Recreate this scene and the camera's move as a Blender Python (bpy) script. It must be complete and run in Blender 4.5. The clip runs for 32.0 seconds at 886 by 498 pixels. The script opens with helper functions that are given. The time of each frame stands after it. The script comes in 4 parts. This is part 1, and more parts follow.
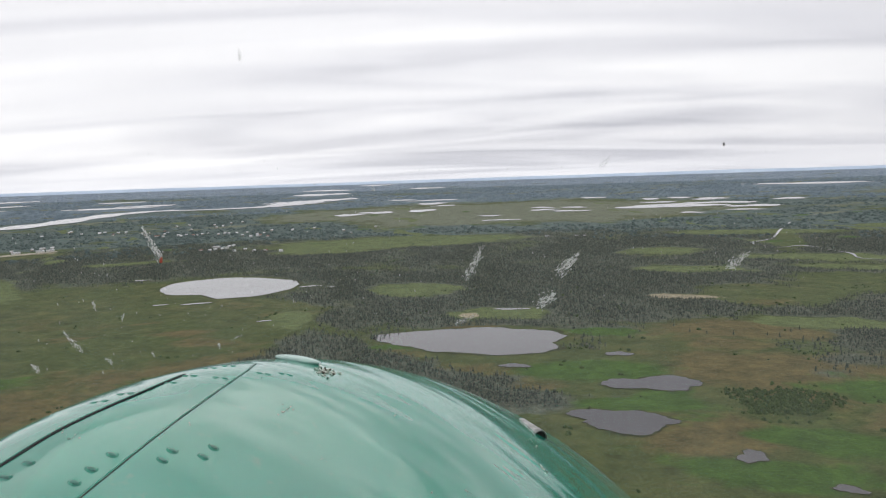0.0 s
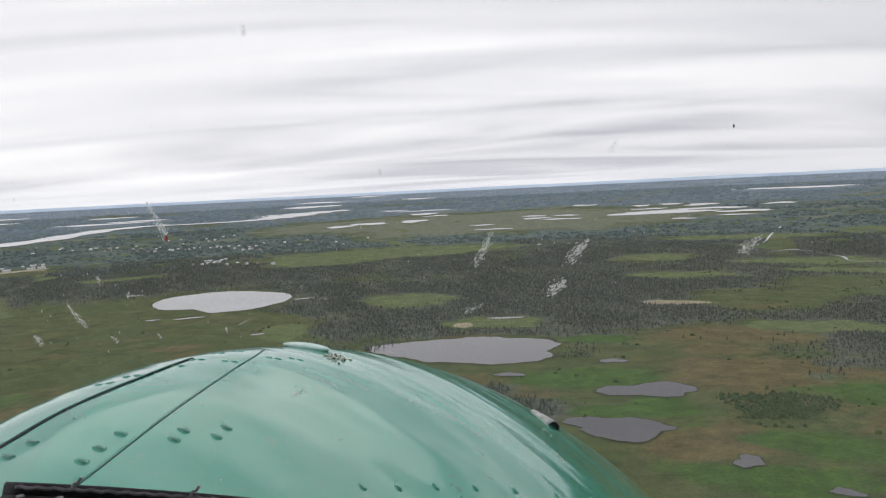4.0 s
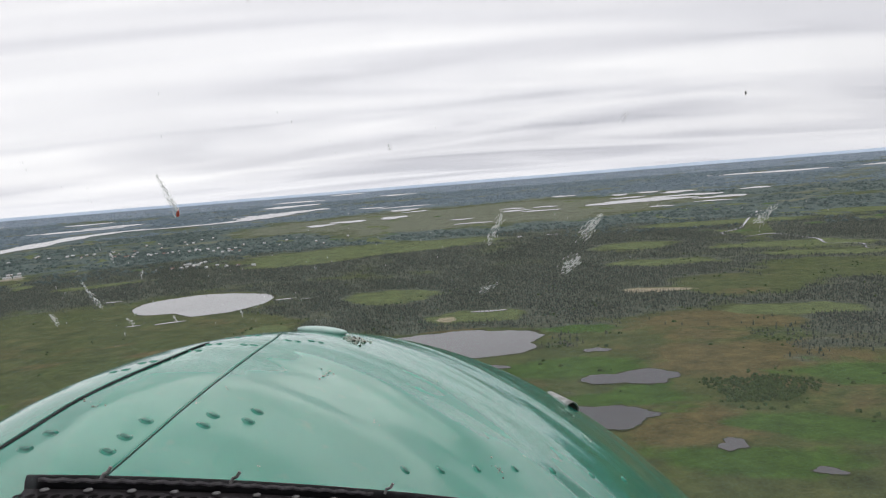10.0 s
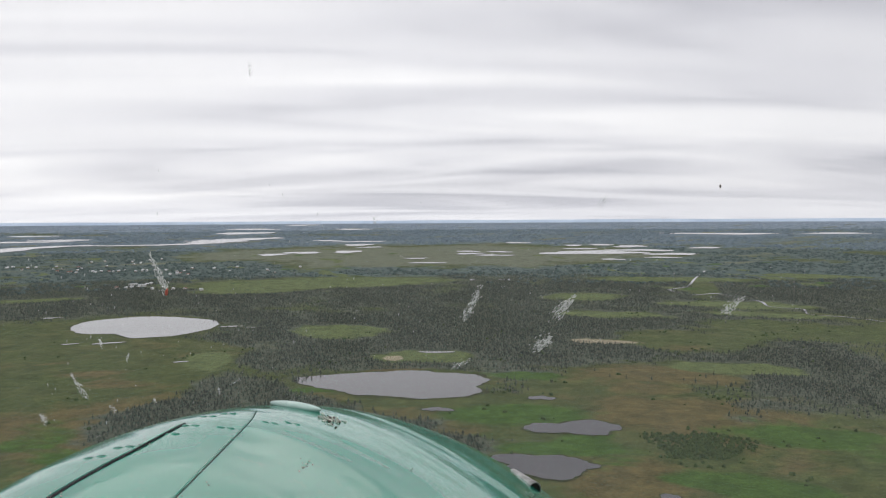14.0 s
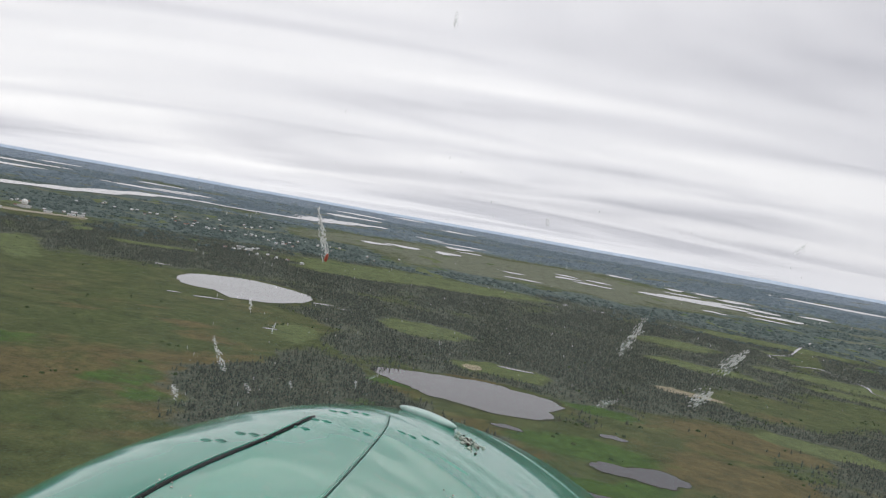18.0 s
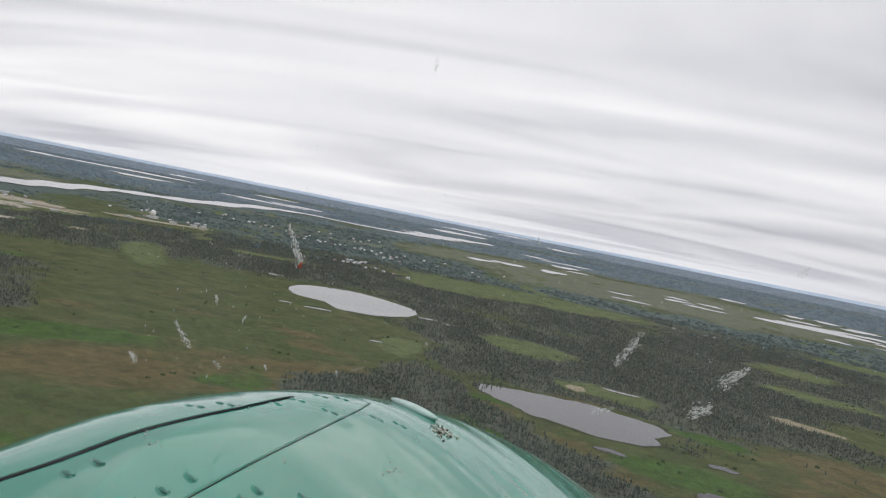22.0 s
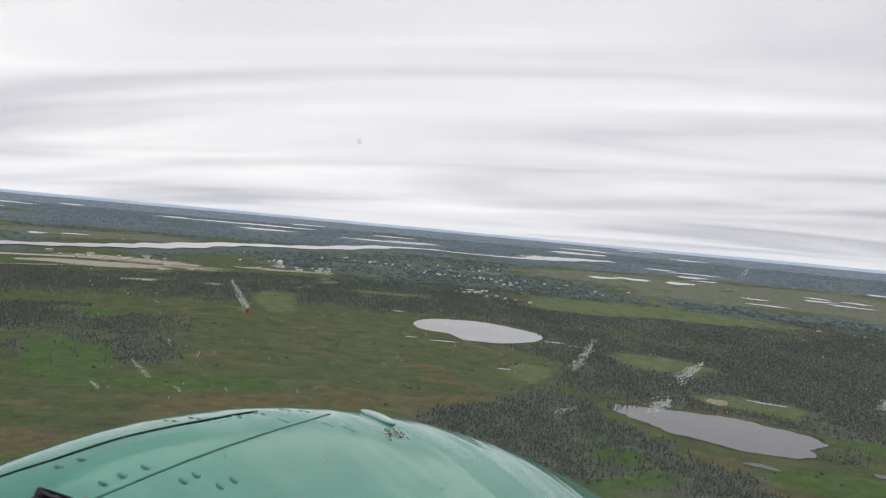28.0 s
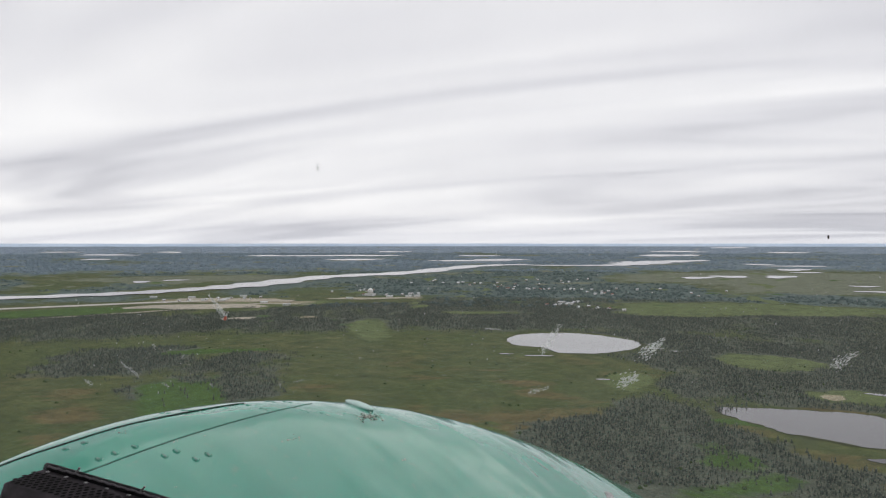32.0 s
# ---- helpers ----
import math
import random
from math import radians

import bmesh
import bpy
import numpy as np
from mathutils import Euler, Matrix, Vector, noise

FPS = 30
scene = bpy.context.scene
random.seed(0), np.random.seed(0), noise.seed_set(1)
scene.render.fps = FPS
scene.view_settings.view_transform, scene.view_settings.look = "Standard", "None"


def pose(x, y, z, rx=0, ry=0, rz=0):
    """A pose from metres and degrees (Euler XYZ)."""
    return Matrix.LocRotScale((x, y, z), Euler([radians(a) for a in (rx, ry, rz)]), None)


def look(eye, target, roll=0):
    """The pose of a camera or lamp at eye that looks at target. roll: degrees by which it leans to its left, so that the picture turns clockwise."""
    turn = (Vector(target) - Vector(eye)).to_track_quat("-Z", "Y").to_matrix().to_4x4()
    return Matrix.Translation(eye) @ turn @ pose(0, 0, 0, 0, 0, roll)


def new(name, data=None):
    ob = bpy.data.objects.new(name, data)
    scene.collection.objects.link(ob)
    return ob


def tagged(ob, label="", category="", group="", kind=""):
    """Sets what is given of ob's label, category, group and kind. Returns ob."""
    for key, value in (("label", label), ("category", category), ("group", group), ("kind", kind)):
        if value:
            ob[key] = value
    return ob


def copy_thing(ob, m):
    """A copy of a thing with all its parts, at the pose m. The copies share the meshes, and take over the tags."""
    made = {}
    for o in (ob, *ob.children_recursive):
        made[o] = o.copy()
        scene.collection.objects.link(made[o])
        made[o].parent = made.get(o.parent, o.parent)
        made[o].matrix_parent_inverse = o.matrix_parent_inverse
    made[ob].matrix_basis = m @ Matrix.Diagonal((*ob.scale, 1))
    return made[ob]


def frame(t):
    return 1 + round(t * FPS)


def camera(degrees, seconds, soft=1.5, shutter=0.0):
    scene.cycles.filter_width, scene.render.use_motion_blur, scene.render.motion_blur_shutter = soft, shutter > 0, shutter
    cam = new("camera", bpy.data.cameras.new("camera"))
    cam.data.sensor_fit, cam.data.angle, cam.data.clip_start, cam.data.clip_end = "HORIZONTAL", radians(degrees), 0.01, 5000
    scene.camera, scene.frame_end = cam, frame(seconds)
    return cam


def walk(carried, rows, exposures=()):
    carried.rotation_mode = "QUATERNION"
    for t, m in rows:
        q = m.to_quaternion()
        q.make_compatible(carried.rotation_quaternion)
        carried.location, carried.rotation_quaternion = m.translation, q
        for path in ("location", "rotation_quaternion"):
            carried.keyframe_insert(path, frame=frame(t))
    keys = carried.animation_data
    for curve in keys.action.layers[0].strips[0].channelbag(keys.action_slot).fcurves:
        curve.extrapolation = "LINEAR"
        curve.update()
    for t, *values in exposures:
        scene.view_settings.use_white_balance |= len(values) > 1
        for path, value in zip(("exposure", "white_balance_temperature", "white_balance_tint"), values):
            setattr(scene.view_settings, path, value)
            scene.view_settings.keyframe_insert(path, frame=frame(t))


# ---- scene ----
cam = camera(58.99, 32.0, soft=1.2)
EXPOSE = 0.16
ROWS = [
    (0, -0.0720, -0.1717, 120.1763, 84.827, 1.860, 3.249),
    (0.5, -0.0958, -0.1766, 120.1663, 84.723, 2.693, 1.622),
    (1, -0.0920, -0.1946, 120.1768, 85.472, 1.837, 1.388),
    (1.5, -0.0681, -0.2053, 120.1854, 85.296, 1.560, 2.435),
    (2, -0.0359, -0.2280, 120.1913, 85.352, 1.701, 3.535),
    (2.5, -0.0673, -0.1511, 120.1601, 85.047, 1.401, 4.629),
    (4.5, -0.1101, -0.1354, 120.1232, 85.724, 3.048, 2.271),
    (5, -0.0808, -0.1623, 120.1236, 85.839, 3.593, 2.817),
    (5.5, -0.0542, -0.1892, 120.1138, 85.896, 4.623, 3.262),
    (6, -0.0814, -0.1563, 120.1047, 85.971, 4.386, 3.653),
    (6.5, -0.1178, -0.1219, 120.0935, 86.332, 4.056, 3.054),
    (7, -0.1310, -0.1127, 120.0864, 86.451, 4.257, 2.611),
    (7.5, -0.1211, -0.1307, 120.0883, 86.667, 4.798, 2.130),
    (8, -0.1311, -0.1117, 120.0852, 85.702, 4.864, 1.829),
    (8.5, -0.1209, -0.1258, 120.0907, 85.447, 5.000, 1.538),
    (9, -0.1233, -0.1231, 120.0943, 85.322, 4.819, 1.478),
    (9.5, -0.1436, -0.0999, 120.0908, 85.174, 4.584, 1.447),
    (10, -0.1787, -0.0787, 120.0891, 85.090, 4.593, 1.064),
    (10.5, -0.1625, -0.0915, 120.0891, 85.053, 5.018, 0.474),
    (11, -0.1449, -0.1195, 120.0965, 85.131, 5.395, -0.068),
    (11.5, -0.1208, -0.1587, 120.1234, 84.703, 4.961, 0.008),
    (12, -0.1370, -0.1470, 120.1550, 84.957, 3.517, 0.200),
    (12.5, -0.1524, -0.1667, 120.1907, 86.233, 2.054, -0.071),
    (13, -0.2098, -0.1001, 120.1745, 86.683, 0.151, -1.220),
    (13.5, -0.2213, -0.0833, 120.1616, 87.823, 0.664, -2.232),
    (15.5, -0.2706, -0.0275, 120.1738, 87.733, -4.447, -1.963),
    (16, -0.2893, -0.0201, 120.1838, 86.510, -6.438, -2.601),
    (16.5, -0.2954, 0.0211, 120.1562, 85.345, -6.394, -2.938),
    (17, -0.3129, 0.0761, 120.1248, 85.012, -7.126, -1.862),
    (17.5, -0.3307, 0.0782, 120.1313, 88.857, -9.772, 1.093),
    (18, -0.3409, 0.1115, 120.1327, 87.957, -10.105, 5.605),
    (18.5, -0.3360, 0.1084, 120.1317, 88.026, -10.825, 5.953),
    (19, -0.3250, 0.0928, 120.1481, 89.907, -12.496, 6.967),
    (19.5, -0.2879, 0.0514, 120.1432, 88.065, -12.762, 8.455),
    (20, -0.2704, 0.0486, 120.1538, 88.052, -13.380, 9.062),
    (20.5, -0.2495, 0.0388, 120.1576, 88.180, -13.295, 9.986),
    (21, -0.2148, 0.0099, 120.1650, 88.492, -12.630, 11.598),
    (21.5, -0.1711, -0.0068, 120.1755, 87.953, -11.640, 12.258),
    (22, -0.1462, -0.0130, 120.1668, 87.739, -11.198, 13.494),
    (22.5, -0.1273, 0.0041, 120.1551, 86.905, -9.798, 14.138),
    (23, -0.1091, -0.0073, 120.1643, 87.142, -9.658, 15.127),
    (23.5, -0.0795, -0.0277, 120.1761, 86.788, -8.873, 15.427),
    (24, -0.0486, -0.0457, 120.1739, 87.272, -7.910, 15.659),
    (24.5, -0.0173, -0.0628, 120.1711, 87.617, -7.352, 16.134),
    (25, 0.0323, -0.0895, 120.1726, 88.217, -6.662, 16.846),
    (25.5, 0.0978, -0.1349, 120.1975, 88.922, -6.042, 17.896),
    (27.5, 0.2284, -0.1832, 120.2351, 88.712, -4.838, 21.401),
    (28, 0.2278, -0.1766, 120.2366, 88.500, -5.303, 22.004),
    (28.5, 0.2455, -0.1779, 120.2367, 88.510, -5.523, 22.595),
    (29, 0.2543, -0.1740, 120.2292, 88.902, -6.150, 23.375),
    (29.5, 0.3079, -0.1916, 120.2178, 89.155, -5.063, 23.969),
    (30, 0.3686, -0.2040, 120.2187, 89.047, -4.177, 24.937),
    (30.5, 0.4236, -0.2145, 120.2210, 89.339, -3.594, 26.056),
    (31, 0.4431, -0.2143, 120.2312, 89.483, -3.750, 26.979),
    (31.5, 0.5024, -0.2329, 120.2292, 89.599, -1.876, 27.727),
    (32, 0.5610, -0.2543, 120.2227, 89.521, 0.006, 28.213),
]

walk(cam, [(t, pose(*p)) for t, *p in ROWS], exposures=[(0.0, EXPOSE + 0.14), (5.0, EXPOSE + 0.07), (13.0, EXPOSE + 0.09), (16.0, EXPOSE - 0.02), (17.5, EXPOSE + 0.03), (20.0, EXPOSE - 0.04), (25.0, EXPOSE + 0.0), (32.0, EXPOSE - 0.05)])

# ---- light: an overcast sky over flat country ----
world = bpy.data.worlds.new("overcast_sky")
scene.world = world
world.use_nodes = True
wn, wl = world.node_tree.nodes, world.node_tree.links
wn.clear()


def sky_node(kind, **values):
    n = wn.new(kind)
    for key, value in values.items():
        n.inputs[key.replace("_", " ")].default_value = value
    return n


SUN_EL, SUN_ROT = radians(48), radians(200)
nishita = wn.new("ShaderNodeTexSky")
nishita.sky_type, nishita.sun_disc = "NISHITA", False
nishita.sun_elevation, nishita.sun_rotation = SUN_EL, SUN_ROT
coord = wn.new("ShaderNodeTexCoord")
sep = wn.new("ShaderNodeSeparateXYZ")
wl.new(coord.outputs["Generated"], sep.inputs[0])


def sky_math(op, a, b=None):
    n = wn.new("ShaderNodeMath")
    n.operation = op
    for i, v in enumerate((a, b)):
        if v is None:
            continue
        if isinstance(v, (int, float)):
            n.inputs[i].default_value = v
        else:
            wl.new(v, n.inputs[i])
    return n.outputs[0]


up = sky_math("ADD", sky_math("MAXIMUM", sep.outputs[2], 0.0), 0.10)
flat = wn.new("ShaderNodeCombineXYZ")
wl.new(sky_math("DIVIDE", sep.outputs[0], up), flat.inputs[0])
wl.new(sky_math("DIVIDE", sep.outputs[1], up), flat.inputs[1])
turned = wn.new("ShaderNodeMapping")
turned.inputs["Rotation"].default_value = (0, 0, radians(-14))
turned.inputs["Scale"].default_value = (0.24, 0.78, 1.0)
wl.new(flat.outputs[0], turned.inputs[0])
bands = sky_node("ShaderNodeTexNoise", Scale=1.0, Detail=5.0, Roughness=0.5, Distortion=0.8)
wl.new(turned.outputs[0], bands.inputs["Vector"])
shreds = sky_node("ShaderNodeTexNoise", Scale=0.36, Detail=3.0, Roughness=0.5, Distortion=0.6)
wl.new(turned.outputs[0], shreds.inputs["Vector"])
both = sky_math("ADD", sky_math("MULTIPLY", bands.outputs[0], 0.6), sky_math("MULTIPLY", shreds.outputs[0], 0.5))
ramp = wn.new("ShaderNodeValToRGB")
ramp.color_ramp.elements[0].position, ramp.color_ramp.elements[0].color = 0.43, (0.49, 0.497, 0.548, 1)
ramp.color_ramp.elements[1].position, ramp.color_ramp.elements[1].color = 0.64, (0.955, 0.958, 0.968, 1)
mid = ramp.color_ramp.elements.new(0.52)
mid.color = (0.742, 0.747, 0.784, 1)
wl.new(both, ramp.inputs[0])
low = sky_math("SUBTRACT", 1.0, sky_math("MULTIPLY", sep.outputs[2], 26.0))
low = sky_math("MULTIPLY", sky_math("MAXIMUM", low, 0.0), 0.45)
veil = wn.new("ShaderNodeMix")
veil.data_type = "RGBA"
veil.inputs["B"].default_value = (0.80, 0.82, 0.88, 1)
wl.new(low, veil.inputs["Factor"])
wl.new(ramp.outputs[0], veil.inputs["A"])
dull = sky_math("MULTIPLY", sky_math("MINIMUM", sky_math("MAXIMUM", sky_math("ADD", sep.outputs[0], 0.02), 0.0), 0.5), 0.62)
thick = wn.new("ShaderNodeMix")
thick.data_type = "RGBA"
thick.inputs["B"].default_value = (0.40, 0.405, 0.45, 1)
wl.new(dull, thick.inputs["Factor"])
wl.new(veil.outputs["Result"], thick.inputs["A"])
blue = wn.new("ShaderNodeBackground")
blue.inputs["Strength"].default_value = 0.05
wl.new(nishita.outputs[0], blue.inputs[0])
cloud = wn.new("ShaderNodeBackground")
cloud.inputs["Strength"].default_value = 1.0
wl.new(thick.outputs["Result"], cloud.inputs[0])
mix = wn.new("ShaderNodeMixShader")
mix.inputs[0].default_value = 0.96
wl.new(blue.outputs[0], mix.inputs[1])
wl.new(cloud.outputs[0], mix.inputs[2])
out = wn.new("ShaderNodeOutputWorld")
wl.new(mix.outputs[0], out.inputs[0])

sun = new("sun", bpy.data.lights.new("sun", "SUN"))
sun.data.energy, sun.data.angle, sun.data.color = 0.8, radians(75), (1.0, 0.98, 0.95)
sun.matrix_world = look((-400 * math.sin(SUN_ROT), -400 * math.cos(SUN_ROT), 600), (0, 0, 0))


# ---- materials ----
class Mat:
    """A node material under construction."""

    def __init__(self, name, rough=0.7, spec=0.3, metal=0.0):
        self.m = bpy.data.materials.new(name)
        self.m.use_nodes = True
        self.t = self.m.node_tree
        self.b = self.t.nodes["Principled BSDF"]
        self.b.inputs["Roughness"].default_value = rough
        self.b.inputs["Specular IOR Level"].default_value = spec
        self.b.inputs["Metallic"].default_value = metal

    def node(self, kind, **values):
        n = self.t.nodes.new(kind)
        for key, value in values.items():
            n.inputs[key].default_value = value
        return n

    def link(self, a, b):
        self.t.links.new(a, b)

    def noise(self, scale, detail=4.0, rough=0.55, vec=None):
        n = self.node("ShaderNodeTexNoise", Scale=scale, Detail=detail, Roughness=rough)
        if vec is None:
            vec = self.node("ShaderNodeTexCoord").outputs["Object"]
        self.link(vec, n.inputs["Vector"])
        return n.outputs[0]

    def ramp(self, fac, *stops):
        n = self.node("ShaderNodeValToRGB")
        e = n.color_ramp.elements
        while len(e) < len(stops):
            e.new(0.5)
        for el, (p, c) in zip(e, stops):
            el.position, el.color = p, (*c, 1) if len(c) == 3 else c
        self.link(fac, n.inputs[0])
        return n.outputs[0]

    def mix(self, fac, a, b):
        n = self.node("ShaderNodeMix")
        n.data_type = "RGBA"
        for v, k in ((fac, "Factor"), (a, "A"), (b, "B")):
            if isinstance(v, (int, float)):
                n.inputs[k].default_value = v
            elif isinstance(v, tuple):
                n.inputs[k].default_value = (*v, 1)
            else:
                self.link(v, n.inputs[k])
        return n.outputs["Result"]

    def math(self, op, a, b):
        n = self.node("ShaderNodeMath")
        n.operation = op
        for i, v in enumerate((a, b)):
            if isinstance(v, (int, float)):
                n.inputs[i].default_value = v
            else:
                self.link(v, n.inputs[i])
        return n.outputs[0]

    def color(self, c):
        if isinstance(c, tuple):
            self.b.inputs["Base Color"].default_value = (*c, 1)
        else:
            self.link(c, self.b.inputs["Base Color"])
        return self

    def bump(self, height, strength=0.3, distance=0.02):
        n = self.node("ShaderNodeBump", Strength=strength, Distance=distance)
        self.link(height, n.inputs["Height"])
        self.link(n.outputs[0], self.b.inputs["Normal"])
        return self


def plain(name, c, rough=0.6, spec=0.3, vary=0.15, scale=3.0, metal=0.0):
    m = Mat(name, rough, spec, metal)
    n = m.noise(scale)
    dark = tuple(v * (1 - vary) for v in c)
    light = tuple(min(1, v * (1 + vary)) for v in c)
    m.color(m.ramp(n, (0.3, dark), (0.7, light)))
    m.bump(n, 0.15, 0.01)
    return m.m


def ground_material():
    m = Mat("tundra", 0.95, 0.1)
    obj = m.node("ShaderNodeTexCoord").outputs["Object"]
    big = m.noise(0.006, 5, 0.6, obj)
    midn = m.noise(0.03, 6, 0.62, obj)
    fine = m.noise(0.16, 5, 0.65, obj)
    grain = m.noise(0.7, 3, 0.6, obj)
    moss = m.ramp(midn, (0.30, (0.035, 0.048, 0.015)), (0.48, (0.065, 0.079, 0.025)), (0.70, (0.105, 0.108, 0.038)))
    olive = m.ramp(fine, (0.32, (0.038, 0.057, 0.015)), (0.68, (0.080, 0.103, 0.030)))
    col = m.mix(m.ramp(big, (0.40, (0, 0, 0)), (0.60, (1, 1, 1))), moss, olive)

    def cover(name, soft, colour):
        a = m.node("ShaderNodeAttribute")
        a.attribute_name = name
        edge = m.math("ADD", a.outputs["Fac"], m.math("MULTIPLY", m.math("SUBTRACT", midn, 0.5), 0.9))
        edge = m.math("ADD", edge, m.math("MULTIPLY", m.math("SUBTRACT", fine, 0.5), 0.5))
        return m.ramp(edge, (0.5 - soft, (0, 0, 0)), (0.5 + soft, (1, 1, 1))), colour

    layers = [
        ("rust", 0.35, m.ramp(fine, (0.3, (0.072, 0.064, 0.024)), (0.7, (0.128, 0.104, 0.040)))),
        # these three layers carry distance haze, ever bluer and paler, in their colour
        ("taiga", 0.12, m.ramp(fine, (0.3, (0.056, 0.086, 0.080)), (0.7, (0.098, 0.130, 0.116)))),
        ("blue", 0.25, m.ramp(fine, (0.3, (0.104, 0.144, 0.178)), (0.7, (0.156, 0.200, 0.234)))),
        ("pale_haze", 0.30, m.ramp(fine, (0.3, (0.200, 0.250, 0.310)), (0.7, (0.260, 0.310, 0.366)))),
        ("heath", 0.18, m.ramp(fine, (0.3, (0.104, 0.118, 0.078)), (0.7, (0.146, 0.156, 0.104)))),
        ("wood", 0.14, m.ramp(fine, (0.3, (0.050, 0.062, 0.046)), (0.7, (0.104, 0.116, 0.080)))),
        ("meadow", 0.14, m.ramp(fine, (0.3, (0.074, 0.101, 0.036)), (0.7, (0.115, 0.142, 0.052)))),
        ("lush", 0.22, m.ramp(fine, (0.3, (0.034, 0.073, 0.012)), (0.7, (0.061, 0.114, 0.019)))),
        ("sand", 0.16, m.ramp(grain, (0.3, (0.20, 0.175, 0.115)), (0.7, (0.33, 0.29, 0.20)))),
    ]
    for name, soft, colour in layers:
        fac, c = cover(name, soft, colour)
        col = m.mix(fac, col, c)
    clots = m.noise(0.055, 8, 0.72, obj)
    speck = m.ramp(m.math("ADD", m.math("MULTIPLY", grain, 0.45), m.math("MULTIPLY", clots, 0.55)), (0.38, (0.55, 0.58, 0.55)), (0.50, (0.95, 0.95, 0.95)), (0.62, (1.3, 1.28, 1.25)))
    mul = m.node("ShaderNodeMix")
    mul.data_type, mul.blend_type = "RGBA", "MULTIPLY"
    mul.inputs["Factor"].default_value = 1.0
    m.link(col, mul.inputs["A"])
    m.link(speck, mul.inputs["B"])
    m.color(mul.outputs["Result"])
    m.bump(m.math("ADD", fine, grain), 0.6, 0.8)
    return m.m


def water_material(name, rough, relief, c, spec=0.5):
    m = Mat(name, rough, spec)
    m.b.inputs["IOR"].default_value = 1.33
    m.color(m.ramp(m.noise(0.02), (0.3, tuple(v * 0.85 for v in c)), (0.7, tuple(v * 1.15 for v in c))))
    m.bump(m.noise(0.5, 3), relief, 0.4)
    return m.m


def leaf_material(name, dark, mid_c, light):
    m = Mat(name, 0.85, 0.15)
    g = m.node("ShaderNodeNewGeometry")
    n = m.noise(1.3, 3)
    v = m.math("ADD", m.math("MULTIPLY", g.outputs["Random Per Island"], 0.75), m.math("MULTIPLY", n, 0.25))
    m.color(m.ramp(v, (0.1, dark), (0.55, mid_c), (0.95, light)))
    return m.m


def paint_material():
    m = Mat("green_cowl_paint", 0.12, 0.5)
    n = m.noise(2.2, 5)
    s = m.noise(38.0, 3)
    col = m.ramp(n, (0.3, (0.015, 0.196, 0.130)), (0.7, (0.028, 0.252, 0.170)))
    dirt = m.ramp(s, (0.62, (0, 0, 0)), (0.80, (0.25, 0.25, 0.25)))
    m.color(m.mix(dirt, col, (0.10, 0.20, 0.15)))
    r = m.ramp(m.noise(6.0, 4), (0.3, (0.07, 0.07, 0.07)), (0.7, (0.15, 0.15, 0.15)))
    m.link(r, m.b.inputs["Roughness"])
    m.b.inputs["IOR"].default_value = 1.62
    m.b.inputs["Coat Weight"].default_value = 0.28
    m.b.inputs["Coat Roughness"].default_value = 0.04
    mp = m.node("ShaderNodeMapping")
    mp.inputs["Scale"].default_value = (1.1, 5.2, 3.0)
    m.link(m.node("ShaderNodeTexCoord").outputs["Object"], mp.inputs[0])
    m.bump(m.noise(1.0, 2, 0.45, mp.outputs[0]), 0.55, 0.04)
    return m.m


GROUND = ground_material()
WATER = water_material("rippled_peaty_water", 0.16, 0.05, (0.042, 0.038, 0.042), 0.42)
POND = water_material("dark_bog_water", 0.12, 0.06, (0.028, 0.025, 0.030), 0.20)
# Calm water's base is raised to stand in for bright sky reflection.
CALM = water_material("calm_sky_pale_water", 0.08, 0.06, (0.13, 0.13, 0.135))
SPRUCE = leaf_material("spruce_needles", (0.024, 0.034, 0.026), (0.050, 0.066, 0.048), (0.155, 0.156, 0.112))
# Far canopies go bluer and paler with distance: aerial haze put into the colour.
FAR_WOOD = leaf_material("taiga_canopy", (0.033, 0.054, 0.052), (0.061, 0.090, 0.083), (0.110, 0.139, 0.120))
BLUE_HAZE_WOOD = leaf_material("taiga_blue_haze", (0.076, 0.110, 0.136), (0.114, 0.156, 0.184), (0.160, 0.204, 0.226))
PALE_HAZE_WOOD = leaf_material("taiga_pale_haze", (0.150, 0.194, 0.244), (0.200, 0.250, 0.300), (0.250, 0.300, 0.340))
SHRUB = leaf_material("willow_leaves", (0.022, 0.040, 0.012), (0.042, 0.068, 0.020), (0.070, 0.098, 0.030))
BARK = plain("bark", (0.10, 0.075, 0.05), 0.9, 0.1, 0.3, 8)
SHORE = plain("peat_bank", (0.046, 0.054, 0.022), 0.95, 0.1, 0.5, 0.12)
PALE = plain("pale_paint", (0.60, 0.60, 0.58), 0.5, 0.3, 0.1, 0.6)
WHITE = plain("white_paint", (0.80, 0.80, 0.78), 0.45, 0.3, 0.05, 0.6)
ROOF = plain("sheet_metal_roof", (0.46, 0.47, 0.48), 0.4, 0.5, 0.15, 0.8, 0.2)
TIMBER = plain("weathered_timber", (0.30, 0.25, 0.19), 0.85, 0.2, 0.25, 1.5)
RUSTY = plain("red_oxide_roof", (0.20, 0.10, 0.075), 0.7, 0.2, 0.25, 1.0)
DARKGLASS = plain("dark_window_glass", (0.03, 0.035, 0.04), 0.1, 0.5, 0.1, 1)
GRAVEL = plain("gravel", (0.34, 0.31, 0.25), 0.95, 0.1, 0.2, 0.08)
CONCRETE = plain("concrete_slabs", (0.42, 0.40, 0.36), 0.9, 0.2, 0.12, 0.05)
PAINT = paint_material()
RUBBER = plain("black_rubber", (0.008, 0.008, 0.009), 0.7, 0.12, 0.3, 30)
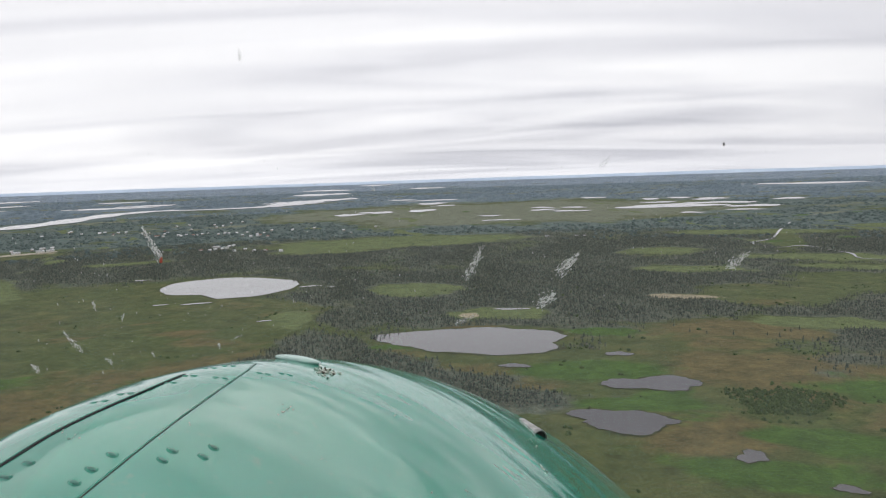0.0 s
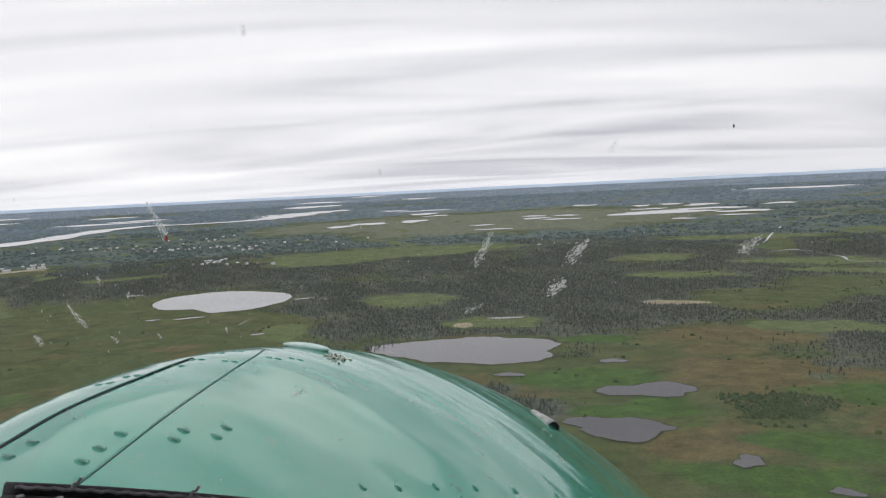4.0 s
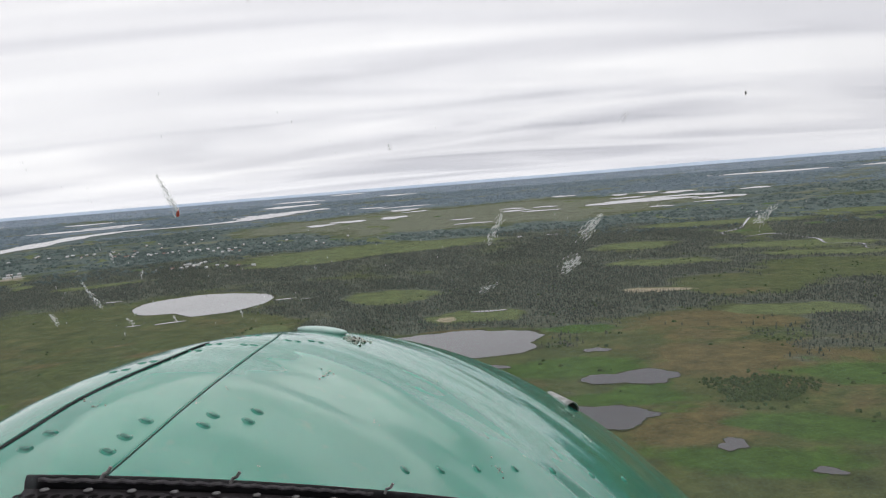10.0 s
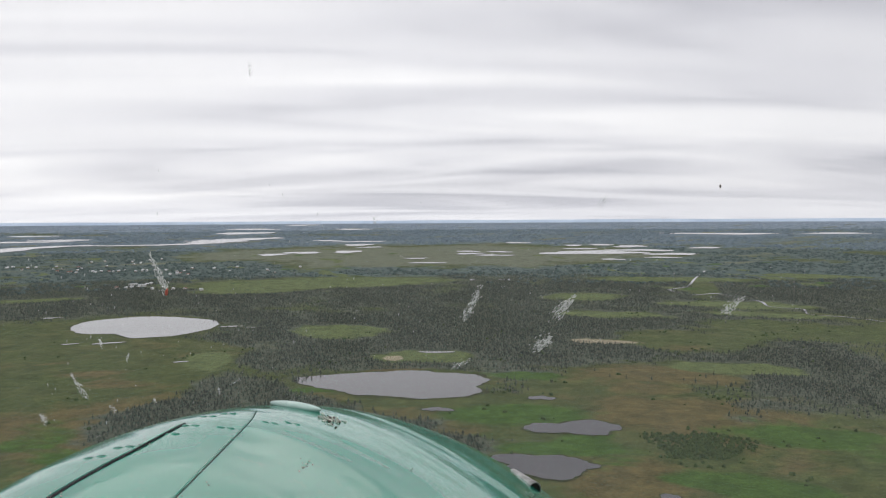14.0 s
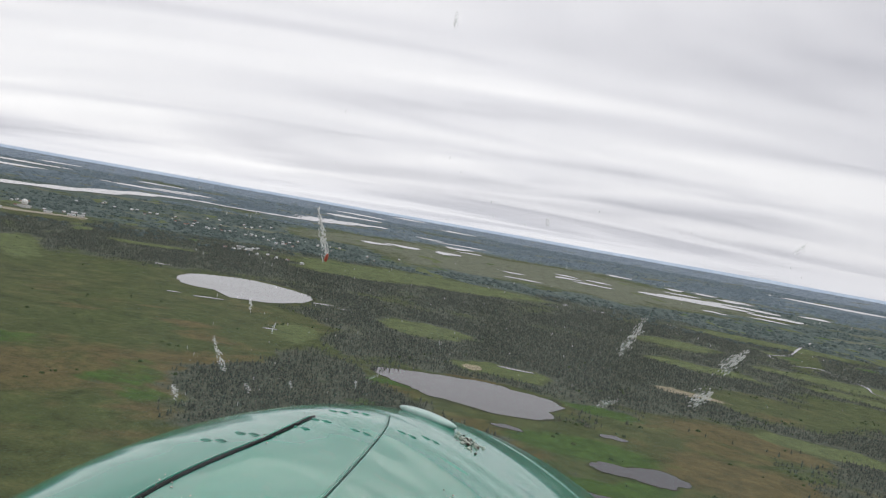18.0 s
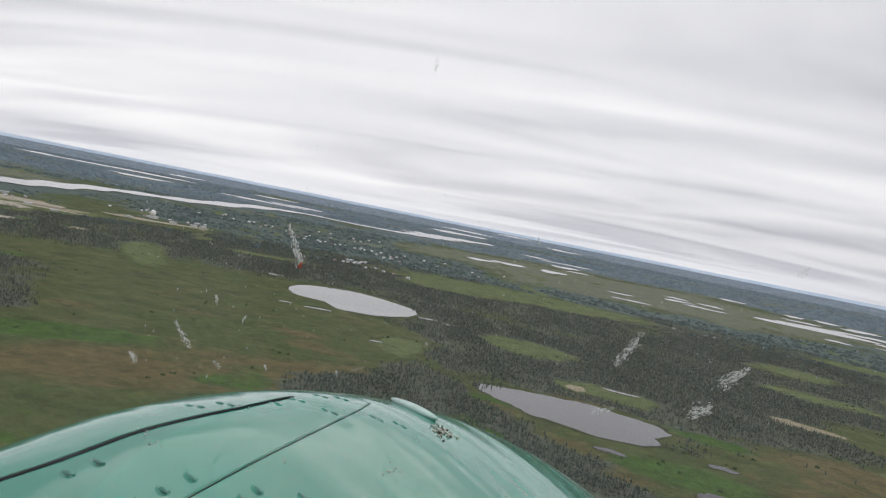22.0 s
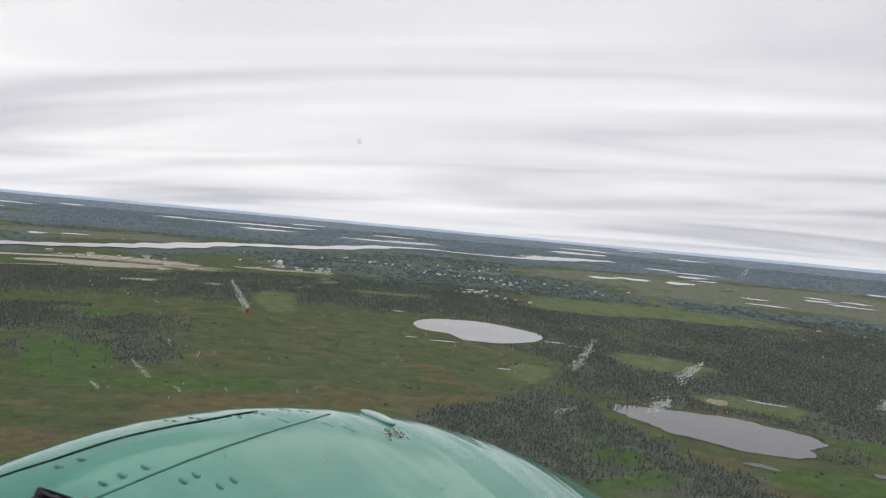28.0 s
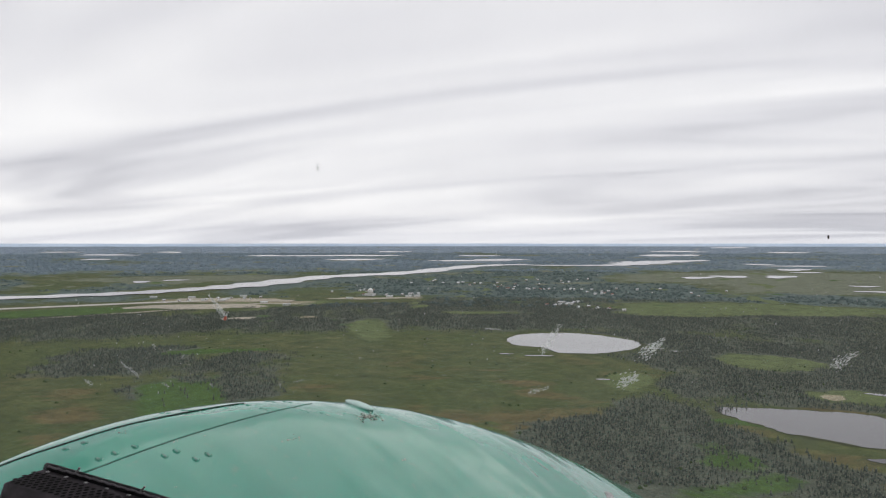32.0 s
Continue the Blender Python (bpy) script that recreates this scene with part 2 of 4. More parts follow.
STEEL = plain("bare_steel", (0.30, 0.30, 0.29), 0.45, 0.5, 0.35, 60, 0.7)
SOOT = plain("sooty_steel", (0.012, 0.011, 0.011), 0.7, 0.2, 0.4, 40)
LEATHER = plain("black_leather", (0.030, 0.027, 0.029), 0.75, 0.06, 0.3, 60)
HOLE = plain("hole_black", (0.004, 0.004, 0.004), 0.9, 0.05, 0.1, 10)


# ---- small makers ----
def mesh_of(name, verts, faces, mat, smooth=False):
    me = bpy.data.meshes.new(name)
    me.from_pydata([tuple(v) for v in verts], [], [tuple(q) for q in faces])
    me.materials.append(mat)
    if smooth:
        me.polygons.foreach_set("use_smooth", [True] * len(me.polygons))
    me.update()
    return me


def part(name, bm, mat, parent, label="", smooth=False):
    """A bmesh, or a mesh, as one mesh object under a thing or a part."""
    if isinstance(bm, bmesh.types.BMesh):
        me = bpy.data.meshes.new(name)
        bmesh.ops.recalc_face_normals(bm, faces=bm.faces)
        bm.to_mesh(me)
        bm.free()
        me.materials.append(mat)
    else:
        me = bm
    if smooth:
        me.polygons.foreach_set("use_smooth", [True] * len(me.polygons))
    ob = new(name, me)
    ob.parent = parent
    if label:
        ob["label"] = label
    return ob


def box(size, at=(0, 0, 0), bevel=0.0, turn=None):
    bm = bmesh.new()
    bmesh.ops.create_cube(bm, size=1.0)
    bmesh.ops.scale(bm, vec=size, verts=bm.verts)
    if bevel:
        bmesh.ops.bevel(bm, geom=bm.edges[:], offset=bevel, segments=2, affect="EDGES")
    if turn is not None:
        bmesh.ops.transform(bm, matrix=turn, verts=bm.verts)
    bmesh.ops.translate(bm, vec=at, verts=bm.verts)
    return bm


def thing(name, at, label, category, group="", rz=0.0):
    e = new(name)
    e.empty_display_size = 0.1
    e.matrix_world = pose(*at, 0, 0, rz)
    return tagged(e, label, category, group)


def height(r):
    """The country is flat near by and climbs very gently to a low rim of uplands."""
    s = np.clip((np.minimum(np.asarray(r, float), 4300.0) - 900.0) / 3950.0, 0, 1)
    return 106.0 * (s * s * (3 - 2 * s) * 0.35 + 0.65 * s)


def spot(bearing, rng, lift=0.0):
    a = radians(bearing)
    return Vector((rng * math.sin(a), rng * math.cos(a), float(height(rng)) + lift))


def local_xy(bearing, rng, across, out):
    """Plan place from a bearing, a range, and metres across and further out."""
    a = radians(bearing)
    return (rng + out) * math.sin(a) + across * math.cos(a), (rng + out) * math.cos(a) - across * math.sin(a)


# ---- land cover: kind, bearing, range, half width, half depth ----
COVER = [
    ("wood", -12.0, 500, 60, 60),
    ("wood", -16.0, 480, 60, 60),
    ("wood", -5.0, 452, 55, 34),
    ("wood", 1.0, 415, 40, 26),
    ("wood", -10.3, 760, 70, 120),
    ("wood", -14.2, 1000, 120, 60),
    ("wood", 7.8, 850, 330, 190),
    ("wood", -1.0, 800, 150, 170),
    ("wood", 25.5, 720, 90, 150),
    ("wood", -42.0, 800, 50, 85),
    ("wood", -44.5, 670, 62, 66),
    ("wood", -50.5, 860, 70, 90),
    ("no_tundra", -29.5, 770, 165, 190),
    ("no_tundra", -21.2, 720, 100, 110),
    ("no_meadow", -6.5, 1390, 230, 95),
    ("no_meadow", -11.9, 1290, 70, 40),
    ("no_meadow", 12.3, 1170, 52, 45),
    ("no_meadow", 22.7, 1110, 90, 38),
    ("no_meadow", 18.0, 1440, 130, 40),
    ("no_meadow", 27.0, 1560, 90, 40),
    ("no_meadow", -5.4, 843, 46, 52),
    ("no_meadow", 0.6, 684, 44, 28),
    ("no_sand", -1.6, 676, 9, 12),
    ("no_sand", 13.8, 777, 38, 13),
    ("no_rust", 17.4, 617, 55, 34),
    ("no_meadow", 22.4, 662, 44, 26),
    ("no_heath", 2.9, 2069, 560, 330),
    ("no_heath", -8.0, 2150, 300, 200),
    ("no_heath", -45.5, 2080, 260, 110),
    ("no_meadow", -14.8, 706, 24, 44),
    ("lush", 7.4, 480, 42, 26),
    ("lush", 19.0, 325, 40, 18),
    ("lush", 10.7, 410, 44, 12),
    ("lush", 23.5, 372, 40, 16),
    ("lush", -46.9, 640, 30, 80),
    ("lush", -38.5, 560, 60, 25),
    ("no_meadow", -33.7, 1080, 26, 95),
    ("lush", -45.0, 900, 60, 16),
    ("rust", -22.0, 504, 70, 60),
    ("rust", -35.5, 480, 60, 40),
    ("rust", 21.1, 500, 70, 50),
    ("rust", 15.4, 368, 38, 30),
    ("no_lush", -55.5, 1370, 150, 55),
    ("no_meadow", -40.5, 1430, 95, 50),
    ("no_sand", -44.5, 1520, 80, 38),
    ("no_sand", -42.8, 1215, 28, 12),
    ("no_sand", -38.0, 1215, 16, 10),
    ("no_sand", -33.1, 1513, 85, 18),
    ("no_meadow", -25.5, 1260, 60, 18),
    ("no_tundra", -49.5, 1430, 250, 95),
    ("no_lush", -50.5, 1400, 130, 30),
    ("no_sand", -43.0, 1500, 75, 34),
    ("no_sand", -39.5, 1450, 50, 22),
    ("no_tundra", -33.5, 1460, 90, 40),
    ("wood", -12.0, 440, 80, 60),
    ("wood", -12.7, 560, 40, 60),
    ("no_tundra", 20.5, 1300, 22, 120),
    ("no_tundra", 19.0, 800, 75, 62),
    ("no_tundra", 26.0, 900, 95, 70),
    ("no_meadow", 14.5, 985, 60, 24),
    ("no_meadow", 25.0, 1020, 60, 22),
    ("lush", -3.0, 556, 60, 8),
    ("lush", 7.8, 600, 30, 16),
    ("lush", 27.5, 470, 40, 25),
]

# lakes: bearing, range, half width, half depth
LAKES = [
    (-1.2, 573, 66, 48),
    (-19.0, 943, 76, 88),
    (9.5, 381, 26, 16),
    (11.7, 452, 26, 15),
    (1.6, 491, 9, 5),
    (9.2, 525, 8, 6),
    (18.3, 342, 6, 7),
    (24.4, 318, 5, 4),
    (1.5, 705, 17, 4),
    (-13.2, 915, 14, 4),
    (-24.6, 1060, 12, 5),
    (-21.2, 836, 14, 4),
    (-10.2, 2104, 39, 35),
    (-8.1, 2159, 54, 32),
    (-4.9, 2177, 40, 43),
    (-4.1, 2473, 39, 47),
    (-3.2, 2360, 38, 21),
    (-3.9, 2651, 85, 26),
    (-4.5, 3625, 86, 52),
    (0.1, 1923, 24, 20),
    (0.9, 1789, 38, 17),
    (3.9, 2156, 29, 24),
    (4.0, 2072, 37, 23),
    (5.8, 2012, 48, 21),
    (6.2, 2135, 31, 24),
    (7.5, 2538, 37, 32),
    (12.9, 2111, 118, 69),
    (12.1, 2256, 43, 26),
    (11.5, 2404, 30, 30),
    (13.5, 2435, 38, 30),
    (15.5, 2365, 47, 43),
    (16.3, 2203, 80, 37),
    (18.4, 2068, 62, 34),
    (17.8, 1953, 35, 20),
    (20.6, 2316, 44, 28),
    (14.3, 1886, 26, 19),
    (21.7, 3101, 194, 61),
    (28.8, 3142, 120, 50),
    (-49.3, 1991, 21, 26),
    (-47.1, 2027, 26, 21),
    (-54.1, 3700, 72, 54),
    (-51.4, 3407, 103, 59),
    (-52.1, 3061, 40, 47),
    (-47.5, 3647, 57, 53),
    (-41.0, 3285, 65, 41),
    (-35.5, 3264, 232, 54),
    (-34.7, 2954, 113, 44),
    (-31.8, 3644, 82, 52),
    (-26.4, 2867, 139, 41),
    (-23.9, 2946, 95, 43),
    (-25.6, 3251, 78, 40),
    (-12.2, 3316, 108, 84),
    (-11.6, 3701, 106, 73),
    (-8.0, 4258, 86, 109),
    (-6.3, 2721, 46, 28),
    (4.2, 1406, 5, 9),
    (6.6, 1404, 10, 7),
    (11.6, 1235, 6, 5),
    (-11.6, 900, 10, 3),
    (-23.6, 846, 7, 3),
    (-16.6, 700, 6, 3),
]


def inside(x, y, bearing, rng, w, d):
    a = radians(bearing)
    cx, cy = rng * math.sin(a), rng * math.cos(a)
    u = (x - cx) * math.cos(a) - (y - cy) * math.sin(a)
    v = (x - cx) * math.sin(a) + (y - cy) * math.cos(a)
    return np.sqrt((u / w) ** 2 + (v / d) ** 2)


def wave(x, y, scale, seed):
    """A cheap smooth wobble in -1..1, for uneven outlines."""
    rs = np.random.RandomState(seed)
    total = 0.0
    for k in range(4):
        f1, f2, p = rs.uniform(-1, 1), rs.uniform(-1, 1), rs.uniform(0, 6.3)
        total = total + np.sin((x * f1 + y * f2) * (1.6 ** k) / scale * 6.3 + p) / (1.35 ** k)
    return total / 2.6


def cover_at(x, y):
    r = np.hypot(x, y)
    az = np.degrees(np.arctan2(x, y))
    c = {k: np.zeros_like(r) for k in ("rust", "taiga", "blue", "pale_haze", "heath", "wood", "meadow", "lush", "sand")}
    c["taiga"] = np.clip((r - 1300) / 250, 0, 1) * (0.66 + 0.50 * wave(x, y, 800, 3) + 0.35 * wave(x, y, 260, 4))
    near_by = np.clip((900 - r) / 200, 0, 1)
    c["rust"] = near_by * np.clip((wave(x, y, 170, 41) + 0.5 * wave(x, y, 60, 42) - 0.22) * 1.3, 0, 0.85)
    open_far = wave(x, y, 330, 12) + 0.6 * wave(x, y, 110, 13)
    c["heath"] = np.clip((r - 1650) / 250, 0, 1) * np.clip((open_far - 0.38) * 1.7, 0, 0.9)
    c["lush"] = np.clip((r - 1000) / 200, 0, 1) * np.clip((3000 - r) / 600, 0, 1) * np.clip((wave(x, y, 210, 14) + 0.6 * wave(x, y, 70, 15) - 0.80) * 2.0, 0, 0.9)
    c["lush"] = np.maximum(c["lush"], np.clip((620 - r) / 160, 0, 1) * np.clip((wave(x, y, 120, 43) + 0.5 * wave(x, y, 42, 44) - 0.32) * 1.6, 0, 0.75))
    c["meadow"] = np.clip((r - 1150) / 150, 0, 1) * np.clip((2700 - r) / 500, 0, 1) * np.clip((wave(x, y, 260, 45) + 0.6 * wave(x, y, 80, 46) - 0.62) * 2.0, 0, 0.9)
    # painted haze grows with range: blue first, then the palest tint
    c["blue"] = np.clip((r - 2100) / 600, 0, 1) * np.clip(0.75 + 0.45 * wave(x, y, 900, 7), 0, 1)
    c["pale_haze"] = np.clip((r - 3300) / 900, 0, 1) * np.clip(0.85 + 0.4 * wave(x, y, 1100, 8), 0, 1)
    c["wood"] = np.clip((r - 960) / 150, 0, 1) * np.clip((1620 - r) / 200, 0, 1) * np.clip(0.80 + 0.35 * wave(x, y, 260, 5) + 0.25 * wave(x, y, 95, 6), 0, 1)
    for i, (kind, b, rg, w, d) in enumerate(COVER):
        e = inside(x, y, b, rg, w, d)
        e = e * (1 + 0.30 * wave(x, y, 1.1 * (w + d), 20 + i) + 0.16 * wave(x, y, 0.35 * (w + d), 70 + i))
        soft = np.clip((1.35 - e) / 0.7, 0, 1)
        if kind.startswith("no_"):
            for k in ("wood", "taiga", "blue", "pale_haze"):
                c[k] = c[k] * (1 - soft)
            kind = kind[3:]
        if kind in c:
            c[kind] = np.maximum(c[kind], soft)
    for b, rg, w, d in LAKES:
        if rg < 1200:
            e = inside(x, y, b, rg, w + 3, d + 3)
            c["wood"] = c["wood"] * np.clip((e - 1.0) * 12, 0, 1)
    return c


# ---- ground: one sheet to the horizon ----
az = np.unique(np.concatenate([np.linspace(-180, -75, 36), np.linspace(-75, 48, 620), np.linspace(48, 180, 45)]))[:-1]
rg = np.concatenate([[0.001], np.linspace(40, 180, 8), np.geomspace(190, 4930, 330)])
A, Rr = np.meshgrid(np.radians(az), rg)
gx, gy = Rr * np.sin(A), Rr * np.cos(A)
gz = height(Rr) + np.where(Rr < 1500, 0.10, 0.3) * wave(gx, gy, 90, 9) - 0.1
nv, nh = gx.shape
idx = np.arange(nv * nh).reshape(nv, nh)
nxt = np.roll(idx, -1, axis=1)
quads = np.stack([idx[:-1], nxt[:-1], nxt[1:], idx[1:]], -1).reshape(-1, 4)[:, ::-1]
me = bpy.data.meshes.new("ground")
me.vertices.add(nv * nh)
me.vertices.foreach_set("co", np.stack([gx, gy, gz], -1).astype(np.float32).ravel())
me.loops.add(quads.size)
me.loops.foreach_set("vertex_index", quads.astype(np.int32).ravel())
me.polygons.add(len(quads))
me.polygons.foreach_set("loop_start", np.arange(0, quads.size, 4, dtype=np.int32))
me.polygons.foreach_set("use_smooth", np.ones(len(quads), bool))
me.update()
me.validate()
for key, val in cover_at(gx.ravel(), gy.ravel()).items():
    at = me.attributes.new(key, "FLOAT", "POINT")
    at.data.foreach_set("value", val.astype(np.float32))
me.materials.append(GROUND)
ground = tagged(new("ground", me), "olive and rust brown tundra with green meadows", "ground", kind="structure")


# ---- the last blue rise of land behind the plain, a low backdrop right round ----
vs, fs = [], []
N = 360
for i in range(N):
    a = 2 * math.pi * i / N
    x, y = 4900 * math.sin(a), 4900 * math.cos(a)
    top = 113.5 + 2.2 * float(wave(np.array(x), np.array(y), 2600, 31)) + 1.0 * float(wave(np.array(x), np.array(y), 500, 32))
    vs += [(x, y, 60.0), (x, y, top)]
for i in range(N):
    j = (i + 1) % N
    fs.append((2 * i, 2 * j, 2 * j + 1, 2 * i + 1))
# Horizon haze is painted blue here and glows by emission.
far = Mat("far_haze_glow", 1.0, 0.0)
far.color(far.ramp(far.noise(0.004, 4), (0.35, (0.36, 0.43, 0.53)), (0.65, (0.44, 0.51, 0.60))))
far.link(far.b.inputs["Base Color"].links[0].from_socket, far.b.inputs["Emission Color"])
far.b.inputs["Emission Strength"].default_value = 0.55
tagged(new("backdrop", mesh_of("backdrop", vs, fs, far.m)), "rise of land along the horizon in painted, glowing blue haze", "backdrop", kind="structure")


# ---- water ----
def lake(bearing, rng, w, d, seed, label, mat, notch=False):
    """A pond with an uneven shore: bank strip below, water sheet on it."""
    rs = random.Random(seed)
    ph = [rs.uniform(0, 6.28) for _ in range(6)]
    n = 160 if rng < 1300 else 40
    k = 1.6 if rng < 560 else 1.1 if rng < 1300 else 1.7
    rough = 0.5
    rim = []
    for i in range(n):
        a = 2 * math.pi * i / n
        q = 1 + k * (0.10 * math.sin(2 * a + ph[0]) + 0.09 * math.sin(3 * a + ph[1]) + 0.06 * math.sin(5 * a + ph[2])
                     + rough * (0.045 * math.sin(9 * a + ph[3]) + 0.028 * math.sin(17 * a + ph[4]) + 0.018 * math.sin(29 * a + ph[5])))
        if notch:
            q = 1 + 0.4 * (q - 1)
        u, v = w * q * math.cos(a), d * q * math.sin(a)
        if notch and v < 0:
            v *= 0.52 + 0.48 * min(1.0, max(0.0, (u / w + 0.38) / 0.22))
        rim.append((u, v))
    lift = 0.22 if rng < 1300 else 0.9
    top = spot(bearing, rng, lift)
    th = thing("lake", (top.x, top.y, top.z), label, "lake")
    tagged(th, kind="structure")

    def sheet(scale, grow, drop):
        vs, fs = [], []
        rings = 6
        for j in range(rings + 1):
            g = j / rings
            for u, v in rim:
                ln = math.hypot(u, v)
                uneven = 0.15 + 0.95 * (1 + math.sin(7 * u / w + ph[3]) * math.sin(5 * v / d + ph[1]) + 0.6 * math.sin(23 * u / w + ph[2])) if grow else 0
                s = (ln * scale + grow * max(0.05, uneven)) / ln * g if j else 0.0
                x, y = local_xy(bearing, rng, u * s, v * s)
                z = float(height(math.hypot(x, y))) + lift - drop
                vs.append((x - top.x, y - top.y, z - top.z))
        for j in range(rings):
            for i in range(n):
                i2 = (i + 1) % n
                fs.append((j * n + i, j * n + i2, (j + 1) * n + i2, (j + 1) * n + i)[::-1])
        return vs, fs

    part("water", mesh_of("water", *sheet(1.0, 0.0, 0.0), mat, True), mat, th)
    if rng < 1300:
        part("bank", mesh_of("bank", *sheet(1.0, min(2.4, 0.03 * w + 0.5), 0.09), SHORE), SHORE, th, "dark peaty bank")
    return th


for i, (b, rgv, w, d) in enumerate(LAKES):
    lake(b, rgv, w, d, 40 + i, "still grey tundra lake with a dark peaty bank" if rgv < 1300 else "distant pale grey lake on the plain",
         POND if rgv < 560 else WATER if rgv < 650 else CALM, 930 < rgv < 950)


def ribbon(name, pts, mat, lift, label, category, steps=14):
    """A strip that follows the ground; pts: bearing, range, half width."""
    pl = [(*spot(b, r).xy, w) for b, r, w in pts]
    line = []
    for i in range(len(pl) - 1):
        p0, p1, p2, p3 = pl[max(i - 1, 0)], pl[i], pl[i + 1], pl[min(i + 2, len(pl) - 1)]
        for s in range(steps):
            t = s / steps
            line.append(tuple(0.5 * (2 * b + (c - a) * t + (2 * a - 5 * b + 4 * c - d) * t * t + (3 * b - a - 3 * c + d) * t ** 3)
                              for a, b, c, d in zip(p0, p1, p2, p3)))
    line.append(pl[-1])
    vs, fs = [], []
    for i, (x, y, w) in enumerate(line):
        a, b = line[max(i - 1, 0)], line[min(i + 1, len(line) - 1)]
        dx, dy = b[0] - a[0], b[1] - a[1]
        ln = math.hypot(dx, dy) or 1
        for sgn in (-1, -0.33, 0.33, 1):
            ww = w * (1 + 0.22 * math.sin(i * 0.9 + sgn * 2) * (abs(sgn) == 1) * (lift > 0.5))
            px, py = x - dy / ln * ww * sgn, y + dx / ln * ww * sgn
            vs.append((px, py, float(height(math.hypot(px, py))) + lift))
    for i in range(len(line) - 1):
        for j in range(3):
            fs.append((i * 4 + j, i * 4 + j + 1, i * 4 + 5 + j, i * 4 + 4 + j)[::-1])
    ob = new(name, mesh_of(name, vs, fs, mat, True))
    return tagged(ob, label, category, kind="structure")


RIVERS = [
    [(-67.5, 1640, 30), (-57.0, 1653, 30), (-50.4, 1684, 32), (-45.6, 1756, 34), (-41.4, 1868, 50), (-36.7, 2083, 40), (-30.9, 2225, 45), (-26.0, 2532, 40), (-22.1, 2629, 18)],
    [(-23.1, 2610, 16), (-20.2, 2580, 20), (-17.3, 2590, 28), (-15.2, 2640, 45), (-14.2, 2740, 95), (-12.7, 2830, 70), (-9.6, 2930, 30)],
]
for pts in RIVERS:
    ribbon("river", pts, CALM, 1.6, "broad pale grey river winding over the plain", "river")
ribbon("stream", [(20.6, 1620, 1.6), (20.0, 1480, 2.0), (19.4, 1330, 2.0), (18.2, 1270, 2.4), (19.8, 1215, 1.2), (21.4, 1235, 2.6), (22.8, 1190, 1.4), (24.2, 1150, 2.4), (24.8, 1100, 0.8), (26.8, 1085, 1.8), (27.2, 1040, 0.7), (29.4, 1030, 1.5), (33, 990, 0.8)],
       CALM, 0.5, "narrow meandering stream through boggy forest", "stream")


# ---- trees ----
def spruce_mesh(h, w, seed, tiers=4, sides=7):
    """A narrow ragged spruce crown, tier upon tier."""
    rs = random.Random(seed)
    vs, fs = [], []
    for k in range(tiers):
        z0, z1 = h * (0.10 + 0.80 * k / tiers), h * min(1.0, 0.10 + 0.80 * (k + 1.7) / tiers)
        rad = w * (1 - 0.78 * k / tiers)
        base = len(vs)
        for i in range(sides):
            a = 2 * math.pi * (i + 0.5 * (k % 2)) / sides
            q = rad * rs.uniform(0.65, 1.2)
            vs.append((q * math.cos(a), q * math.sin(a), z0 + rs.uniform(-0.04, 0.04) * h))
        vs.append((rs.uniform(-0.03, 0.03) * w, rs.uniform(-0.03, 0.03) * w, z1))
        for i in range(sides):
            fs.append((base + i, base + (i + 1) % sides, base + sides))
    return vs, fs


def scatter(n, rs, r0, r1, a0, a1, want, power=2.0):
    """Places where the cover asks for trees, evenly over the ground."""
    u = rs.uniform(0, 1, n)
    r = (r0 ** power + u * (r1 ** power - r0 ** power)) ** (1 / power)
    a = np.radians(rs.uniform(a0, a1, n))
    x, y = r * np.sin(a), r * np.cos(a)
    keep = rs.uniform(0, 1, n) < want(x, y, r)
    return x[keep], y[keep], r[keep]


def joined(name, shapes, xs, ys, sizes, rs, mat, label, category):
    """Many small plants in one mesh."""
    all_v, all_f, off = [], [], 0
    pick = rs.randint(0, len(shapes), len(xs))
    turn = rs.uniform(0, 6.28, len(xs))
    zs = height(np.hypot(xs, ys))
    for k, (v, f) in enumerate(shapes):
        v, f, on = np.array(v), np.array(f), pick == k
        s = sizes[on][:, None]
        ca, sa = np.cos(turn[on])[:, None] * s, np.sin(turn[on])[:, None] * s
        q = np.stack([v[:, 0] * ca - v[:, 1] * sa + xs[on][:, None], v[:, 0] * sa + v[:, 1] * ca + ys[on][:, None], v[:, 2] * s + zs[on][:, None] - 0.1], -1)
        count = int(on.sum())
        all_v.append(q.reshape(-1, 3))
        all_f.append((f[None] + (np.arange(count) * len(v) + off)[:, None, None]).reshape(-1, 3))
        off += count * len(v)
    v, f = np.concatenate(all_v), np.concatenate(all_f)
    me = bpy.data.meshes.new(name)
    me.vertices.add(len(v))
    me.vertices.foreach_set("co", v.astype(np.float32).ravel())
    me.loops.add(f.size)
    me.loops.foreach_set("vertex_index", f.astype(np.int32).ravel())
    me.polygons.add(len(f))
    me.polygons.foreach_set("loop_start", np.arange(0, f.size, 3, dtype=np.int32))
    me.update()
    me.materials.append(mat)
    return tagged(new(name, me), label, category, kind="stuff")


def want_wood(x, y, r):
    c = cover_at(x, y)
    w = np.clip(c["wood"] - 0.8 * c["meadow"] - 0.8 * c["lush"] - c["sand"], 0, 1)
    patch = 0.55 + 0.45 * wave(x, y, 70, 91) + 0.25 * wave(x, y, 23, 92)
    return np.clip(w * 1.5 - 0.35, 0, 1) * np.clip(patch + 0.25, 0.12, 1)


rs = np.random.RandomState(5)
xs, ys, rr = scatter(380000, rs, 400, 1520, -66, 40, want_wood)
